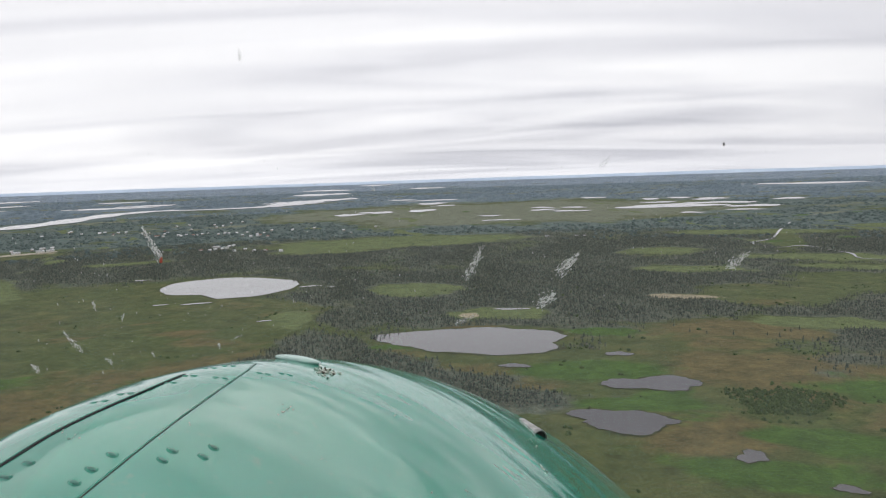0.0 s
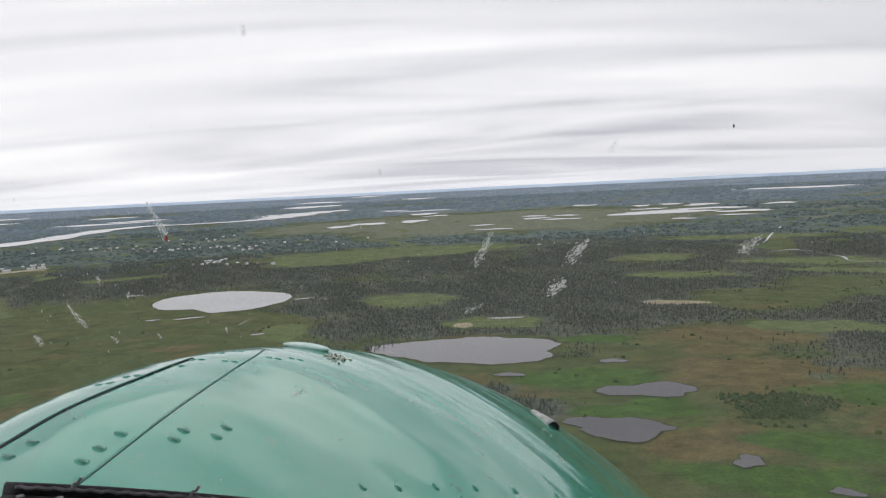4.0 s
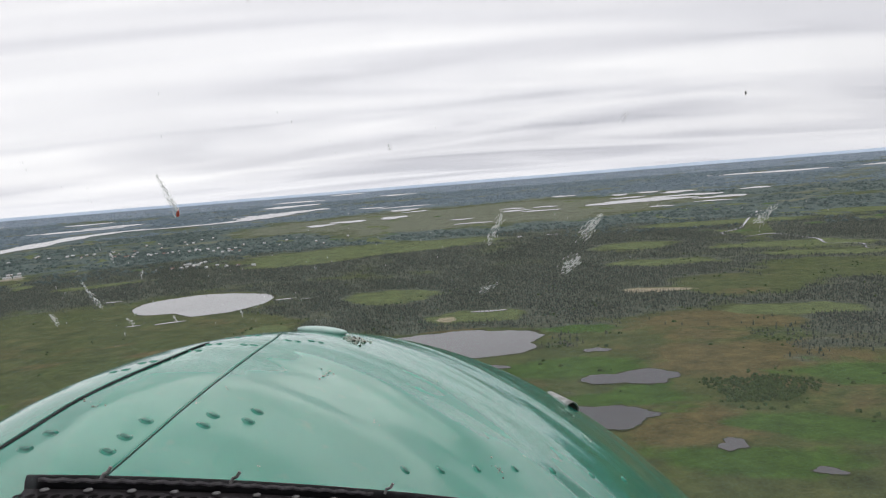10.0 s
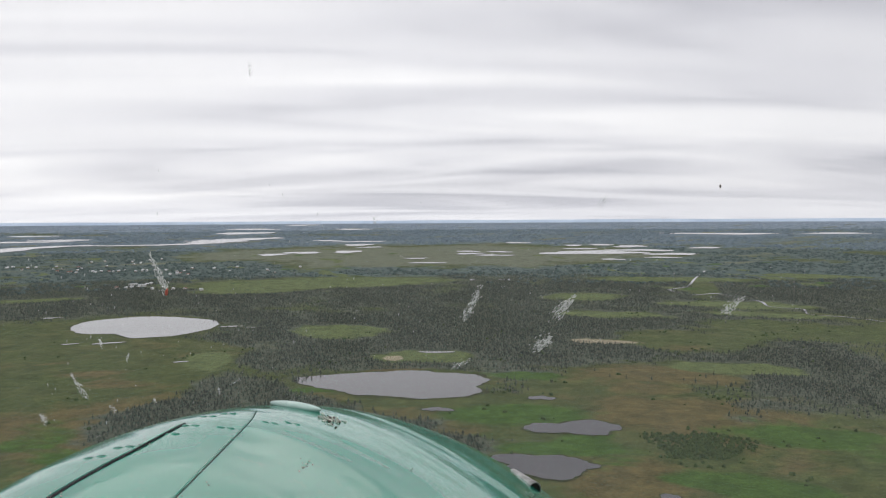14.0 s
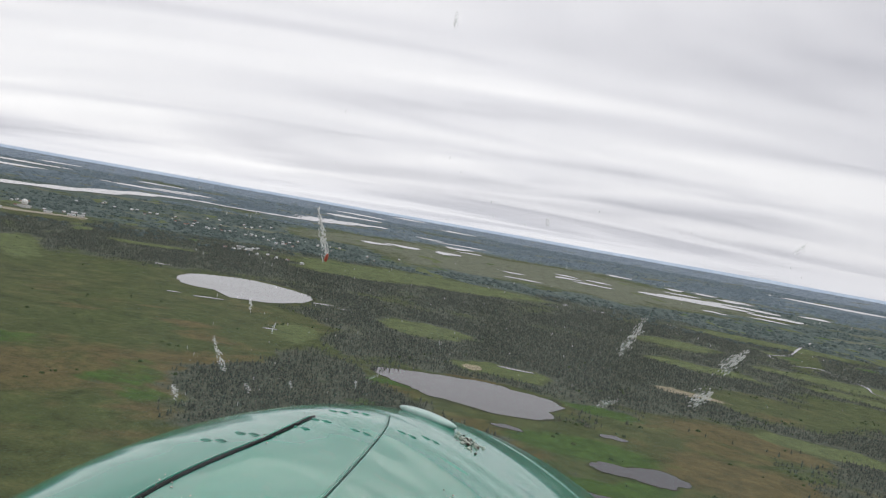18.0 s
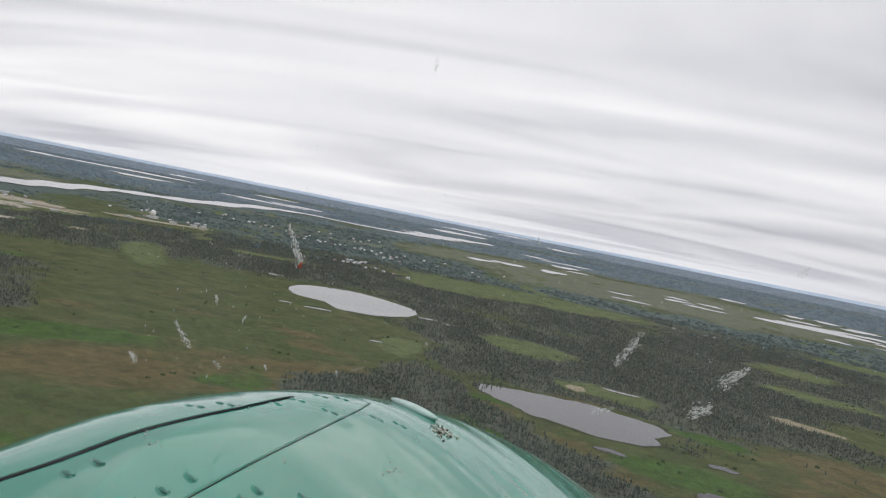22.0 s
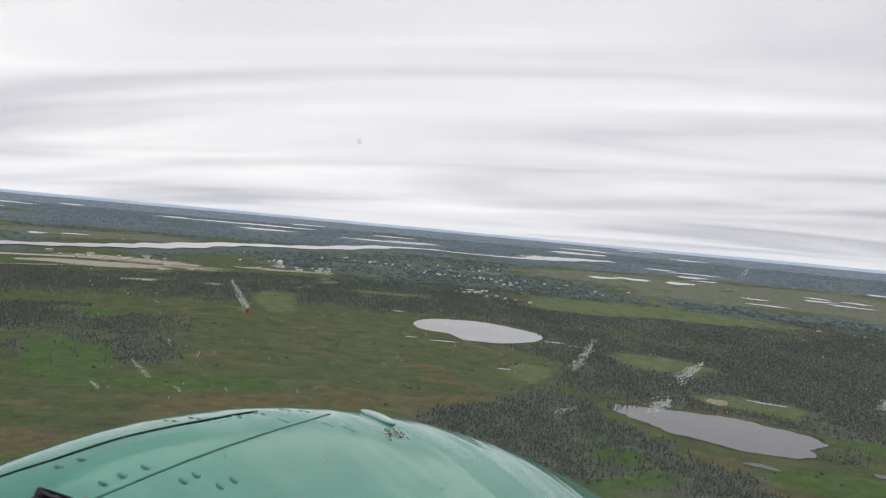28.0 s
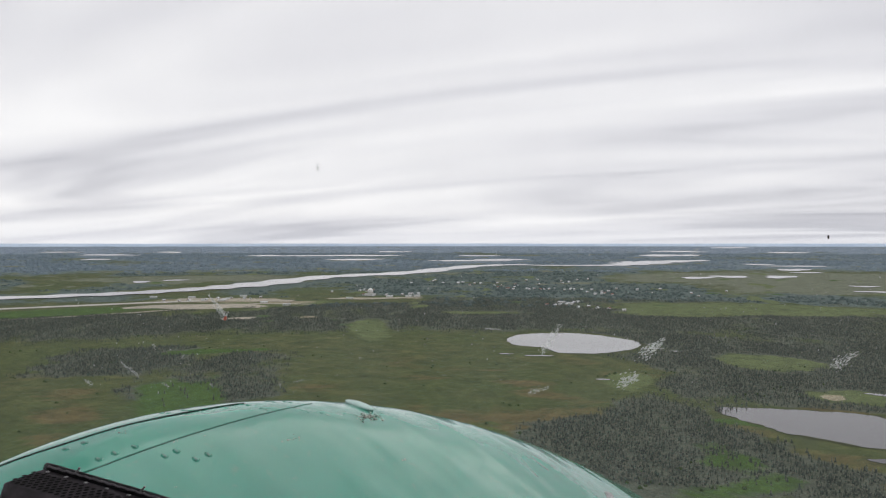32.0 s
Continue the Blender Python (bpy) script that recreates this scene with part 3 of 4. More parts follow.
joined("spruce_forest", [spruce_mesh(2.7, 0.68, s, 3, 4) for s in range(6)], xs, ys, rs.uniform(0.45, 1.4, len(xs)), rs, SPRUCE,
       "dark open spruce forest on boggy ground", "forest")


def spruce_thing(h, w, seed, label):
    th = thing("spruce", (0, 0, -500), label, "tree", "spruces at the forest's near edge")
    bm = bmesh.new()
    bmesh.ops.create_cone(bm, cap_ends=True, segments=7, radius1=0.11, radius2=0.03, depth=h * 0.9, matrix=Matrix.Translation((0, 0, h * 0.45)))
    part("trunk", bm, BARK, th)
    part("crown", mesh_of("crown", *spruce_mesh(h, w, seed, 7, 9), SPRUCE), SPRUCE, th, "ragged dark needles")
    return th


KINDS = [spruce_thing(3.8, 0.80, 1, "narrow dark spruce with a ragged crown"), spruce_thing(3.0, 0.72, 2, "short dark spruce with a ragged crown"),
         spruce_thing(4.4, 0.85, 3, "tall thin dark spruce with a ragged crown")]
rt = random.Random(77)
for k in range(120):
    b, r = (rt.uniform(-18, -8), rt.uniform(430, 545)) if k < 70 else (rt.uniform(-48, -40), rt.uniform(600, 700)) if k < 100 else (rt.uniform(8, 30), rt.uniform(560, 640))
    m = Matrix.Translation(spot(b, r, -0.1)) @ pose(0, 0, 0, 0, 0, rt.uniform(0, 360))
    if k < 3:
        KINDS[k].matrix_basis = m
    else:
        copy_thing(KINDS[k % 3], m)


def clump_mesh(w, h, seed, sides=6, lobes=3):
    rs_ = random.Random(seed)
    vs, fs = [], []
    for k in range(lobes):
        ox, oy = rs_.uniform(-0.5, 0.5) * w, rs_.uniform(-0.5, 0.5) * w
        base, rad, hh = len(vs), w * rs_.uniform(0.4, 0.8), h * rs_.uniform(0.6, 1.1)
        for i in range(sides):
            a = 2 * math.pi * i / sides
            q = rad * rs_.uniform(0.7, 1.2)
            vs.append((ox + q * math.cos(a), oy + q * math.sin(a), 0))
        for i in range(sides):
            a = 2 * math.pi * (i + 0.5) / sides
            q = rad * rs_.uniform(0.35, 0.7)
            vs.append((ox + q * math.cos(a), oy + q * math.sin(a), hh * rs_.uniform(0.6, 0.95)))
        vs.append((ox, oy, hh))
        for i in range(sides):
            j = (i + 1) % sides
            fs += [(base + i, base + j, base + sides + i), (base + j, base + sides + j, base + sides + i), (base + sides + i, base + sides + j, base + 2 * sides)]
    return vs, fs


def want_taiga(x, y, r):
    c = cover_at(x, y)
    w = np.clip(np.maximum(np.maximum(c["taiga"], c["blue"]), 0.9 * c["wood"]) - c["heath"] - c["meadow"] - c["lush"] - c["sand"], 0, 1)
    return np.clip(w * 1.8 - 0.7, 0, 1)


xs, ys, rr = scatter(105000, rs, 1350, 4850, -72, 42, want_taiga, 1.3)
keep = np.ones(len(xs), bool)
bear = np.degrees(np.arctan2(xs, ys))
for b, rgv, w, d in LAKES:
    if rgv > 1200:
        keep &= inside(xs, ys, b, rgv - 55, 1.1 * w + 12, d + 95) > 1
for pts in RIVERS:
    mid_r = np.interp(bear, [p[0] for p in pts], [p[1] for p in pts], left=-9999, right=-9999)
    keep &= (rr < mid_r - 190) | (rr > mid_r + 90)
xs, ys = xs[keep], ys[keep]
rr = np.hypot(xs, ys)
# The farther the wood, the more haze its colour carries.
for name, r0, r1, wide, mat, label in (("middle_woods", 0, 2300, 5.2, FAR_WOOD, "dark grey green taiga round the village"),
                                       ("far_woods", 2300, 3500, 7.0, BLUE_HAZE_WOOD, "distant taiga on the plain, tinted with painted blue haze"),
                                       ("upland_woods", 3500, 9000, 9.0, PALE_HAZE_WOOD, "taiga on the farthest rise, tinted with painted pale haze")):
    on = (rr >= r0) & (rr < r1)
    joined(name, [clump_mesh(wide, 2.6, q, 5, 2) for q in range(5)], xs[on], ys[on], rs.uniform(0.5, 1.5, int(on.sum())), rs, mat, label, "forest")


def want_shrub(x, y, r):
    c = cover_at(x, y)
    e = inside(x, y, 20.3, 432, 26, 38)
    base = np.where(wave(x, y, 120, 55) + 0.6 * wave(x, y, 35, 56) > 0.75, 0.5, 0.005) * np.where(x < -0.3 * y, 0.35, 1.0)
    return np.clip(np.where(e < 1.1, 0.3, base) * (1 - c["sand"]), 0, 1)


xs, ys, rr = scatter(36000, rs, 260, 1150, -66, 42, want_shrub)
keep = np.ones(len(xs), bool)
for b, rgv, w, d in LAKES:
    keep &= inside(xs, ys, b, rgv, w + 2, d + 2) > 1.12
joined("willow_scrub", [clump_mesh(1.3, 1.2, s, 5) for s in range(5)], xs[keep], ys[keep], rs.uniform(0.5, 1.5, int(keep.sum())), rs, SHRUB,
       "low dark green willow scrub on the tundra", "shrubs")

# a dense thicket on the bog
e = rs.uniform(0, 1, 900) ** 0.6
a = rs.uniform(0, 6.283, 900)
tx, ty = [], []
for q, w in zip(e, a):
    x, y = local_xy(20.2, 430, 26 * q * math.cos(w) * (1 + 0.3 * math.sin(3 * w)), 30 * q * math.sin(w) * (1 + 0.25 * math.sin(2 * w + 1)))
    tx.append(x)
    ty.append(y)
joined("willow_thicket", [clump_mesh(1.2, 1.3, s + 20, 5) for s in range(5)], np.array(tx), np.array(ty), rs.uniform(0.4, 1.3, 900), rs, SHRUB,
       "dense dark green willow thicket on the bog", "thicket")

# ---- village, radar station and airfield ----
def house_proto(name, size, wall_mat, roof_mat, label, category, gable=True):
    lx, ly, h = size
    th = thing(name, (0, 0, -500), label, category)
    part("wall", box((lx, ly, h), (0, 0, h / 2)), wall_mat, th)
    bm = bmesh.new()
    e, top = 0.5, (0.42 * ly if gable else 0.6)
    a = [(-lx / 2 - e, -ly / 2 - e, h), (lx / 2 + e, -ly / 2 - e, h), (lx / 2 + e, ly / 2 + e, h), (-lx / 2 - e, ly / 2 + e, h),
         (-lx / 2 - e, 0, h + top), (lx / 2 + e, 0, h + top)]
    v = [bm.verts.new(p) for p in a]
    for q in ((0, 1, 5, 4), (2, 3, 4, 5), (0, 4, 3), (1, 2, 5), (3, 2, 1, 0)):
        bm.faces.new([v[i] for i in q])
    bmesh.ops.translate(bm, vec=(0, 0, 0.02), verts=bm.verts)
    roof = part("roof", bm, roof_mat, th)
    if category == "house":
        part("chimney", box((0.6, 0.6, 1.6), (lx * 0.2, 0.4, h + top * 0.9)), TIMBER, roof)
    for k in range(3):
        x = (k - 1) * lx * 0.3
        wdw = part("window", box((0.8, 0.08, 0.8), (x, -ly / 2 - 0.04, h * 0.55)), PALE, th)
        part("pane", box((0.64, 0.06, 0.64), (x, -ly / 2 - 0.09, h * 0.55)), DARKGLASS, wdw)
    part("door", box((0.7, 0.08, 1.6), (lx * 0.43, -ly / 2 - 0.04, 0.8)), TIMBER, th)
    return th


PROTOS = [
    house_proto("house", (5.2, 3.9, 2.2), PALE, ROOF, "small pale house with a bright sheet metal roof", "house"),
    house_proto("house", (4.6, 3.6, 2.1), TIMBER, ROOF, "weathered timber house with a light metal roof", "house"),
    house_proto("house", (5.2, 3.6, 2.1), PALE, RUSTY, "small pale house with a red oxide roof", "house"),
    house_proto("long_shed", (13, 6, 3.0), PALE, ROOF, "long pale shed with a low metal roof", "shed", False),
]
rv = random.Random(11)
used = set()


def put_house(kind, bearing, rng, turn):
    m = Matrix.Translation(spot(bearing, rng, -0.05)) @ pose(0, 0, 0, 0, 0, -bearing + turn)
    if kind not in used:
        used.add(kind)
        PROTOS[kind].matrix_basis = m
        return PROTOS[kind]
    return copy_thing(PROTOS[kind], m)


# clusters of houses: bearing from, to, range from, to, how many, scatter
for b0, b1, r0, r1, n, sp in ((-23.5, -20.4, 1715, 1705, 9, 12), (-20.0, -17.3, 1712, 1690, 8, 10), (-30.0, -25.5, 1905, 1900, 8, 25), (-24.0, -17.7, 1880, 1930, 11, 45),
                              (-20.4, -18.4, 1385, 1425, 8, 14), (-17.9, -15.6, 1340, 1300, 6, 14), (-17.5, -16.0, 1650, 1620, 7, 25), (-15.4, -8.8, 1690, 1640, 7, 60),
                              (-27.0, -21.9, 1790, 1760, 6, 40), (-35.5, -32.5, 1660, 1680, 5, 12), (-47.5, -41.5, 1500, 1545, 14, 18), (-34.6, -29.8, 1555, 1590, 8, 9)):
    for k in range(n):
        t = (k + rv.uniform(-1.1, 1.1)) / max(1, n - 1)
        ob = put_house(rv.choice((0, 0, 1, 1, 1, 0, 1, 2)), b0 + (b1 - b0) * t, r0 + (r1 - r0) * t + 1.9 * rv.uniform(-sp, sp), rv.choice((0, 35, 90, 12, -15, 60)))
        tagged(ob, group="village houses")
for b, r, turn in ((-35.0, 1500, 8), (-32.1, 1530, 5), (-30.7, 1535, -6), (-30.1, 1540, 0), (-39.5, 1395, 0), (-44.0, 1490, 10), (-46.0, 1560, 5), (-48.5, 1585, 0),
                   (-19.0, 1405, 0), (-19.6, 1425, 20), (-42.5, 1570, 4), (-41.1, 1440, 0)):
    tagged(put_house(3, b, r, turn), group="airfield and station sheds")

# white radar dome on a low block
rd = thing("radar_dome", spot(-33.5, 1560), "white radar dome on a low pale building", "radar dome")
part("building", box((16, 12, 5), (0, 0, 2.5), 0.15), PALE, rd)
part("plinth", box((9, 9, 2), (0, 0, 6), 0.1), CONCRETE, rd)
bm = bmesh.new()
bmesh.ops.create_icosphere(bm, subdivisions=3, radius=5.2, matrix=Matrix.Translation((0, 0, 10.2)))
part("dome", bm, WHITE, rd, "white faceted sphere")

ribbon("runway", [(-58.5, 1462, 12), (-49.5, 1490, 12), (-43.5, 1512, 12)], CONCRETE, 0.25, "pale concrete runway between strips of grass", "runway")
ribbon("gravel_road", [(-59.5, 1290, 5), (-51.5, 1320, 5), (-45.5, 1380, 6), (-41.5, 1430, 8), (-37.5, 1405, 5)], GRAVEL, 0.3, "pale gravel road past the airfield", "road")
ribbon("apron", [(-47.0, 1545, 14), (-43.0, 1510, 26), (-39.0, 1475, 14)], GRAVEL, 0.35, "broad gravel apron beside the runway", "apron")
ribbon("yard", [(-50.5, 1405, 10), (-48.0, 1415, 30), (-45.5, 1398, 42), (-43.1, 1402, 34), (-41.1, 1372, 16)], GRAVEL, 0.4, "wide bare gravel yard of the airfield", "yard")
ribbon("station_yard", [(-36.5, 1510, 6), (-33.5, 1505, 12), (-29.7, 1530, 8)], GRAVEL, 0.3, "bare sandy yard round the radar station", "yard")
ribbon("gravel_pit", [(-44.3, 1205, 10), (-42.9, 1210, 15), (-41.7, 1220, 8)], GRAVEL, 0.3, "bare gravel pit in the forest", "gravel pit")

SLOT = plain("shaded_green", (0.03, 0.16, 0.12), 0.5, 0.3, 0.2, 50)
SLOT_DARK = plain("joint_shadow", (0.02, 0.07, 0.055), 0.6, 0.2, 0.2, 50)
# Scoop tint is paled to stand in for the sky it reflects.
SCOOP = plain("painted_reflection_green", (0.36, 0.50, 0.45), 0.25, 0.5, 0.15, 30)
STUD = plain("dull_metal_stud", (0.15, 0.145, 0.145), 0.5, 0.35, 0.2, 100, 0.4)

# ---- the aircraft's nose ----
NOSE = (0.959, 1.680, 0.454)
nose = new("aircraft_nose")
nose.empty_display_size = 0.1
nose.matrix_world = pose(0.0633, 1.3955, 118.8375)
tagged(nose, "glossy sea green aircraft nose with seams and latches", "aircraft nose")
LEAN = pose(0, 0, 0, -42.55, 46.40, -60.15).to_3x3()
FORM = LEAN @ Matrix.Diagonal([1 / r ** 2 for r in NOSE]) @ LEAN.transposed()


def normal_at(p):
    return (FORM @ p).normalized()


def on_cowl(x, y, lift=0.0):
    """The place on top of the body over a spot of the plan."""
    b = FORM[0][2] * x + FORM[1][2] * y
    k = FORM[0][0] * x * x + 2 * FORM[0][1] * x * y + FORM[1][1] * y * y - 1
    p = Vector((x, y, (-b + math.sqrt(max(0.0, b * b - FORM[2][2] * k))) / FORM[2][2]))
    return p + normal_at(p) * lift


def across(p, turn=0.0):
    """A frame on the shell: x to the side, y along the body, z out of it."""
    n = normal_at(p)
    y = Vector((math.sin(turn), math.cos(turn), 0))
    y = (y - n * y.dot(n)).normalized()
    x = y.cross(n)
    return Matrix((x, y, n)).transposed().to_4x4()


bm = bmesh.new()
bmesh.ops.create_uvsphere(bm, u_segments=160, v_segments=120, radius=1.0, matrix=LEAN.to_4x4() @ Matrix.Diagonal((*NOSE, 1)) @ Matrix.Rotation(radians(90), 4, "X"))
part("cowling", bm, PAINT, nose, "sea green glossy painted shell", smooth=True)


def tube(path, rad, sides=8):
    bm = bmesh.new()
    rings = []
    for i, p in enumerate(path):
        d = (path[min(i + 1, len(path) - 1)] - path[max(i - 1, 0)]).normalized()
        s = d.cross(Vector((0.05, 0.1, 1))).normalized()
        q = d.cross(s)
        rings.append([bm.verts.new(p + s * rad * math.cos(6.2832 * k / sides) + q * rad * math.sin(6.2832 * k / sides)) for k in range(sides)])
    for a, b in zip(rings, rings[1:]):
        for k in range(sides):
            bm.faces.new((a[k], a[(k + 1) % sides], b[(k + 1) % sides], b[k]))
    bm.faces.new(rings[0])
    bm.faces.new(rings[-1][::-1])
    return bm


def seam(nodes, lift, n=16):
    """A smooth line over the body through spots of the plan."""
    out = []
    for i in range(len(nodes) - 1):
        p0, p1, p2, p3 = nodes[max(i - 1, 0)], nodes[i], nodes[i + 1], nodes[min(i + 2, len(nodes) - 1)]
        for k in range(n):
            t = k / n
            x, y = (0.5 * (2 * b + (c - a) * t + (2 * a - 5 * b + 4 * c - d) * t * t + (3 * b - a - 3 * c + d) * t ** 3) for a, b, c, d in zip(p0, p1, p2, p3))
            out.append(on_cowl(x, y, lift))
    return out + [on_cowl(*nodes[-1], lift)]


HINGE = [(-0.700, -0.960), (-0.649, -0.832), (-0.628, -0.726), (-0.597, -0.592), (-0.583, -0.471)]
JOINT = [(-0.575, -0.960), (-0.545, -0.835), (-0.525, -0.685), (-0.514, -0.549), (-0.512, -0.419), (-0.520, -0.335)]
part("hinge_seam", tube(seam(HINGE, -0.0002), 0.0020), RUBBER, nose, "dark open panel gap", smooth=True)
part("hinge_edge", tube(seam([(x - 0.0042, y) for x, y in HINGE], -0.0004), 0.0016), PAINT, nose, "bright raised panel edge", smooth=True)
part("panel_seam", tube(seam(JOINT, -0.0002), 0.0010), SLOT_DARK, nose, "thin panel joint", smooth=True)
part("panel_edge", tube(seam([(x - 0.0026, y) for x, y in JOINT], -0.0005), 0.0011), PAINT, nose, smooth=True)


def latch(x, y, size=1.0, turn=0.0, proud=1.0):
    """A shallow oval quarter-turn fastener in a dimple."""
    p = on_cowl(x, y)
    m = Matrix.Translation(p) @ across(p, turn)
    bm = bmesh.new()
    bmesh.ops.create_cone(bm, cap_ends=True, segments=18, radius1=0.0068 * size, radius2=0.0048 * size, depth=0.0018 * proud,
                          matrix=m @ Matrix.Translation((0, 0, 0.0007 * proud)) @ Matrix.Diagonal((1.1, 0.95, 1, 1)))
    ob = part("latch", bm, PAINT, nose)
    bm = bmesh.new()
    bmesh.ops.create_cone(bm, cap_ends=True, segments=12, radius1=0.0046 * size, radius2=0.0034 * size, depth=0.0012 * proud,
                          matrix=m @ Matrix.Translation((0.0007, -0.0016, 0.0017 * proud)) @ Matrix.Diagonal((1.2, 0.7, 1, 1)))
    part("slot", bm, SLOT, ob)


for x, y in ((-0.626, -0.833), (-0.619, -0.804), (-0.561, -0.822), (-0.557, -0.795), (-0.551, -0.761), (-0.504, -0.742), (-0.502, -0.719), (-0.471, -0.707), (-0.468, -0.682)):
    latch(x, y, 1.0, 0.15)
for x, y in ((-0.323, -0.655), (-0.287, -0.611), (-0.246, -0.553), (-0.197, -0.482), (-0.140, -0.397), (-0.070, -0.289), (0.003, -0.161)):
    latch(x, y, 0.9, 0.6)
for x, y in ((-0.640, -0.625), (-0.622, -0.590), (-0.590, -0.530), (-0.580, -0.480), (-0.576, -0.409), (-0.556, -0.379), (-0.537, -0.472), (-0.495, -0.399), (-0.469, -0.369)):
    latch(x, y, 0.8, 0.1, 0.4)
    latch(x + 0.012, y + 0.004, 0.8, 0.1, 0.4)

# raised air scoop lip towards the front
p = on_cowl(-0.482, -0.215, 0.001)
bm = bmesh.new()
bmesh.ops.create_uvsphere(bm, u_segments=32, v_segments=16, radius=1.0, matrix=Matrix.Translation(p) @ across(p, 0.25) @ Matrix.Diagonal((0.044, 0.019, 0.0075, 1)))
part("scoop", bm, SCOOP, nose, "pale raised scoop lip", smooth=True)

# exhaust stub on the flank
sx = on_cowl(-0.045, 0.255, -0.014)
d = Vector((0.55, -0.80, -0.12)).normalized()
m = Matrix.Translation(sx) @ d.to_track_quat("Z", "Y").to_matrix().to_4x4()
bm = bmesh.new()
bmesh.ops.create_cone(bm, cap_ends=False, segments=32, radius1=0.024, radius2=0.023, depth=0.075, matrix=m)
bmesh.ops.solidify(bm, geom=bm.faces[:], thickness=0.003)
ex = part("exhaust", bm, STEEL, nose, "short bright steel exhaust stub", smooth=True)
bm = bmesh.new()
bmesh.ops.create_cone(bm, cap_ends=True, segments=28, radius1=0.0206, radius2=0.0206, depth=0.073, matrix=m @ Matrix.Translation((0, 0, 0.0005)))
part("bore", bm, SOOT, ex, "sooty black bore")

# ---- glareshield below the windscreen ----
glare = new("glareshield")
glare.matrix_world = nose.matrix_world.copy()
tagged(glare, "black perforated leather glareshield behind a rubber seal", "glareshield")


def rim_point(s, back=0.0, down=0.0):
    """Along the windscreen's lower seal, from one side to the other."""
    x = -0.595 + 0.515 * s
    u = x + 0.4
    y = -0.7895 + 0.7349 * u + 1.1527 * u * u
    z = 0.983 - 0.4485 * u - 0.674 * u * u
    return Vector((x + 0.28 * back, y - 0.95 * back, z - down))


part("seal", tube([rim_point(i / 60) for i in range(61)], 0.0062, 10), RUBBER, glare, "black rubber seal", smooth=True)
bm = bmesh.new()
rows_ = []
for j, (o, dn) in enumerate(((0.003, 0.003), (0.018, 0.002), (0.085, 0.0), (0.11, 0.05), (0.12, 0.2))):
    rows_.append([bm.verts.new(rim_point(i / 60, o, dn)) for i in range(61)])
for a, b in zip(rows_, rows_[1:]):
    for i in range(60):
        bm.faces.new((a[i], a[i + 1], b[i + 1], b[i]))
part("pad", bm, LEATHER, glare, "black leather pad", smooth=True)
bm = bmesh.new()
for j in range(6):
    for i in range(64):
        o = 0.027 + 0.0095 * j
        p = rim_point((i + 0.5 * (j % 2)) / 64, o, 0.0016 - 0.022 * (o - 0.018) - 0.0008)
        bmesh.ops.create_circle(bm, cap_ends=True, segments=10, radius=0.0037, matrix=Matrix.Translation(p))
tagged(part("perforation", bm, HOLE, glare), kind="stuff")
for i in range(18):
    p = rim_point(0.03 + 0.055 * i, 0.0165, -0.0005)
    bm = bmesh.new()
    bmesh.ops.create_uvsphere(bm, u_segments=10, v_segments=6, radius=0.0032, matrix=Matrix.Translation(p) @ Matrix.Diagonal((1.2, 1, 0.4, 1)))
    part("stud", bm, STUD, glare, smooth=True)
CORD = plain("grey_cord", (0.075, 0.07, 0.074), 0.9, 0.1, 0.3, 200)
bm = tube([rim_point(0.02 + 0.46 * i / 60, 0.0085, -0.0052 - 0.0007 * math.sin(i * 1.9)) for i in range(61)], 0.0017, 6)
part("cord", bm, CORD, glare, "frayed grey cord along the seal")
for s in (0.10, 0.27, 0.50):
    p = rim_point(s, 0.008, -0.006)
    part("knot", tube([p, p + Vector((0.002, 0.002, 0.004)), p + Vector((0.006, 0.0, 0.0055)), p + Vector((0.0088, 0.001, 0.0095))], 0.0015, 6), STUD, glare)

# ---- curved windscreen with dried splashes ----
gl = bpy.data.materials.new("windscreen_glass")
gl.use_nodes = True
gt = gl.node_tree
gt.nodes.clear()
tr, gs, mx, go = (gt.nodes.new(k) for k in ("ShaderNodeBsdfTransparent", "ShaderNodeBsdfGlossy", "ShaderNodeMixShader", "ShaderNodeOutputMaterial"))
tr.inputs[0].default_value = (0.99, 0.985, 0.985, 1)
gs.inputs["Roughness"].default_value = 0.02
mx.inputs[0].default_value = 0.006
for a, b in ((tr.outputs[0], mx.inputs[1]), (gs.outputs[0], mx.inputs[2]), (mx.outputs[0], go.inputs[0])):
    gt.links.new(a, b)
screen = new("windscreen")
screen.matrix_world = pose(0.5, 0.7, 120.0)
tagged(screen, "clear curved windscreen speckled with dried insect splashes", "windscreen")
BOW = 1.05


def glass(turn, z, inset=0.0):
    """A place on the screen: degrees round its axis, metres up."""
    a = radians(turn)
    return Vector(((BOW - inset) * math.cos(a), (BOW - inset) * math.sin(a), z))


def bowed(inset, thick, mat, name, label=""):
    n, vs, fs = 96, [], []
    for i in range(n + 1):
        for r in (inset, inset + thick):
            for z in (-0.95, 2.0):
                vs.append(glass(-8 + 220 * i / n, z, r))
    for i in range(n):
        a, b = 4 * i, 4 * i + 4
        fs += [(a, b, b + 1, a + 1), (a + 2, a + 3, b + 3, b + 2), (a, a + 2, b + 2, b), (a + 1, b + 1, b + 3, a + 3)]
    fs += [(0, 1, 3, 2), (4 * n, 4 * n + 2, 4 * n + 3, 4 * n + 1)]
    ob = part(name, mesh_of(name, vs, fs, mat, False), mat, screen, label)
    ob.visible_shadow = False
    return ob


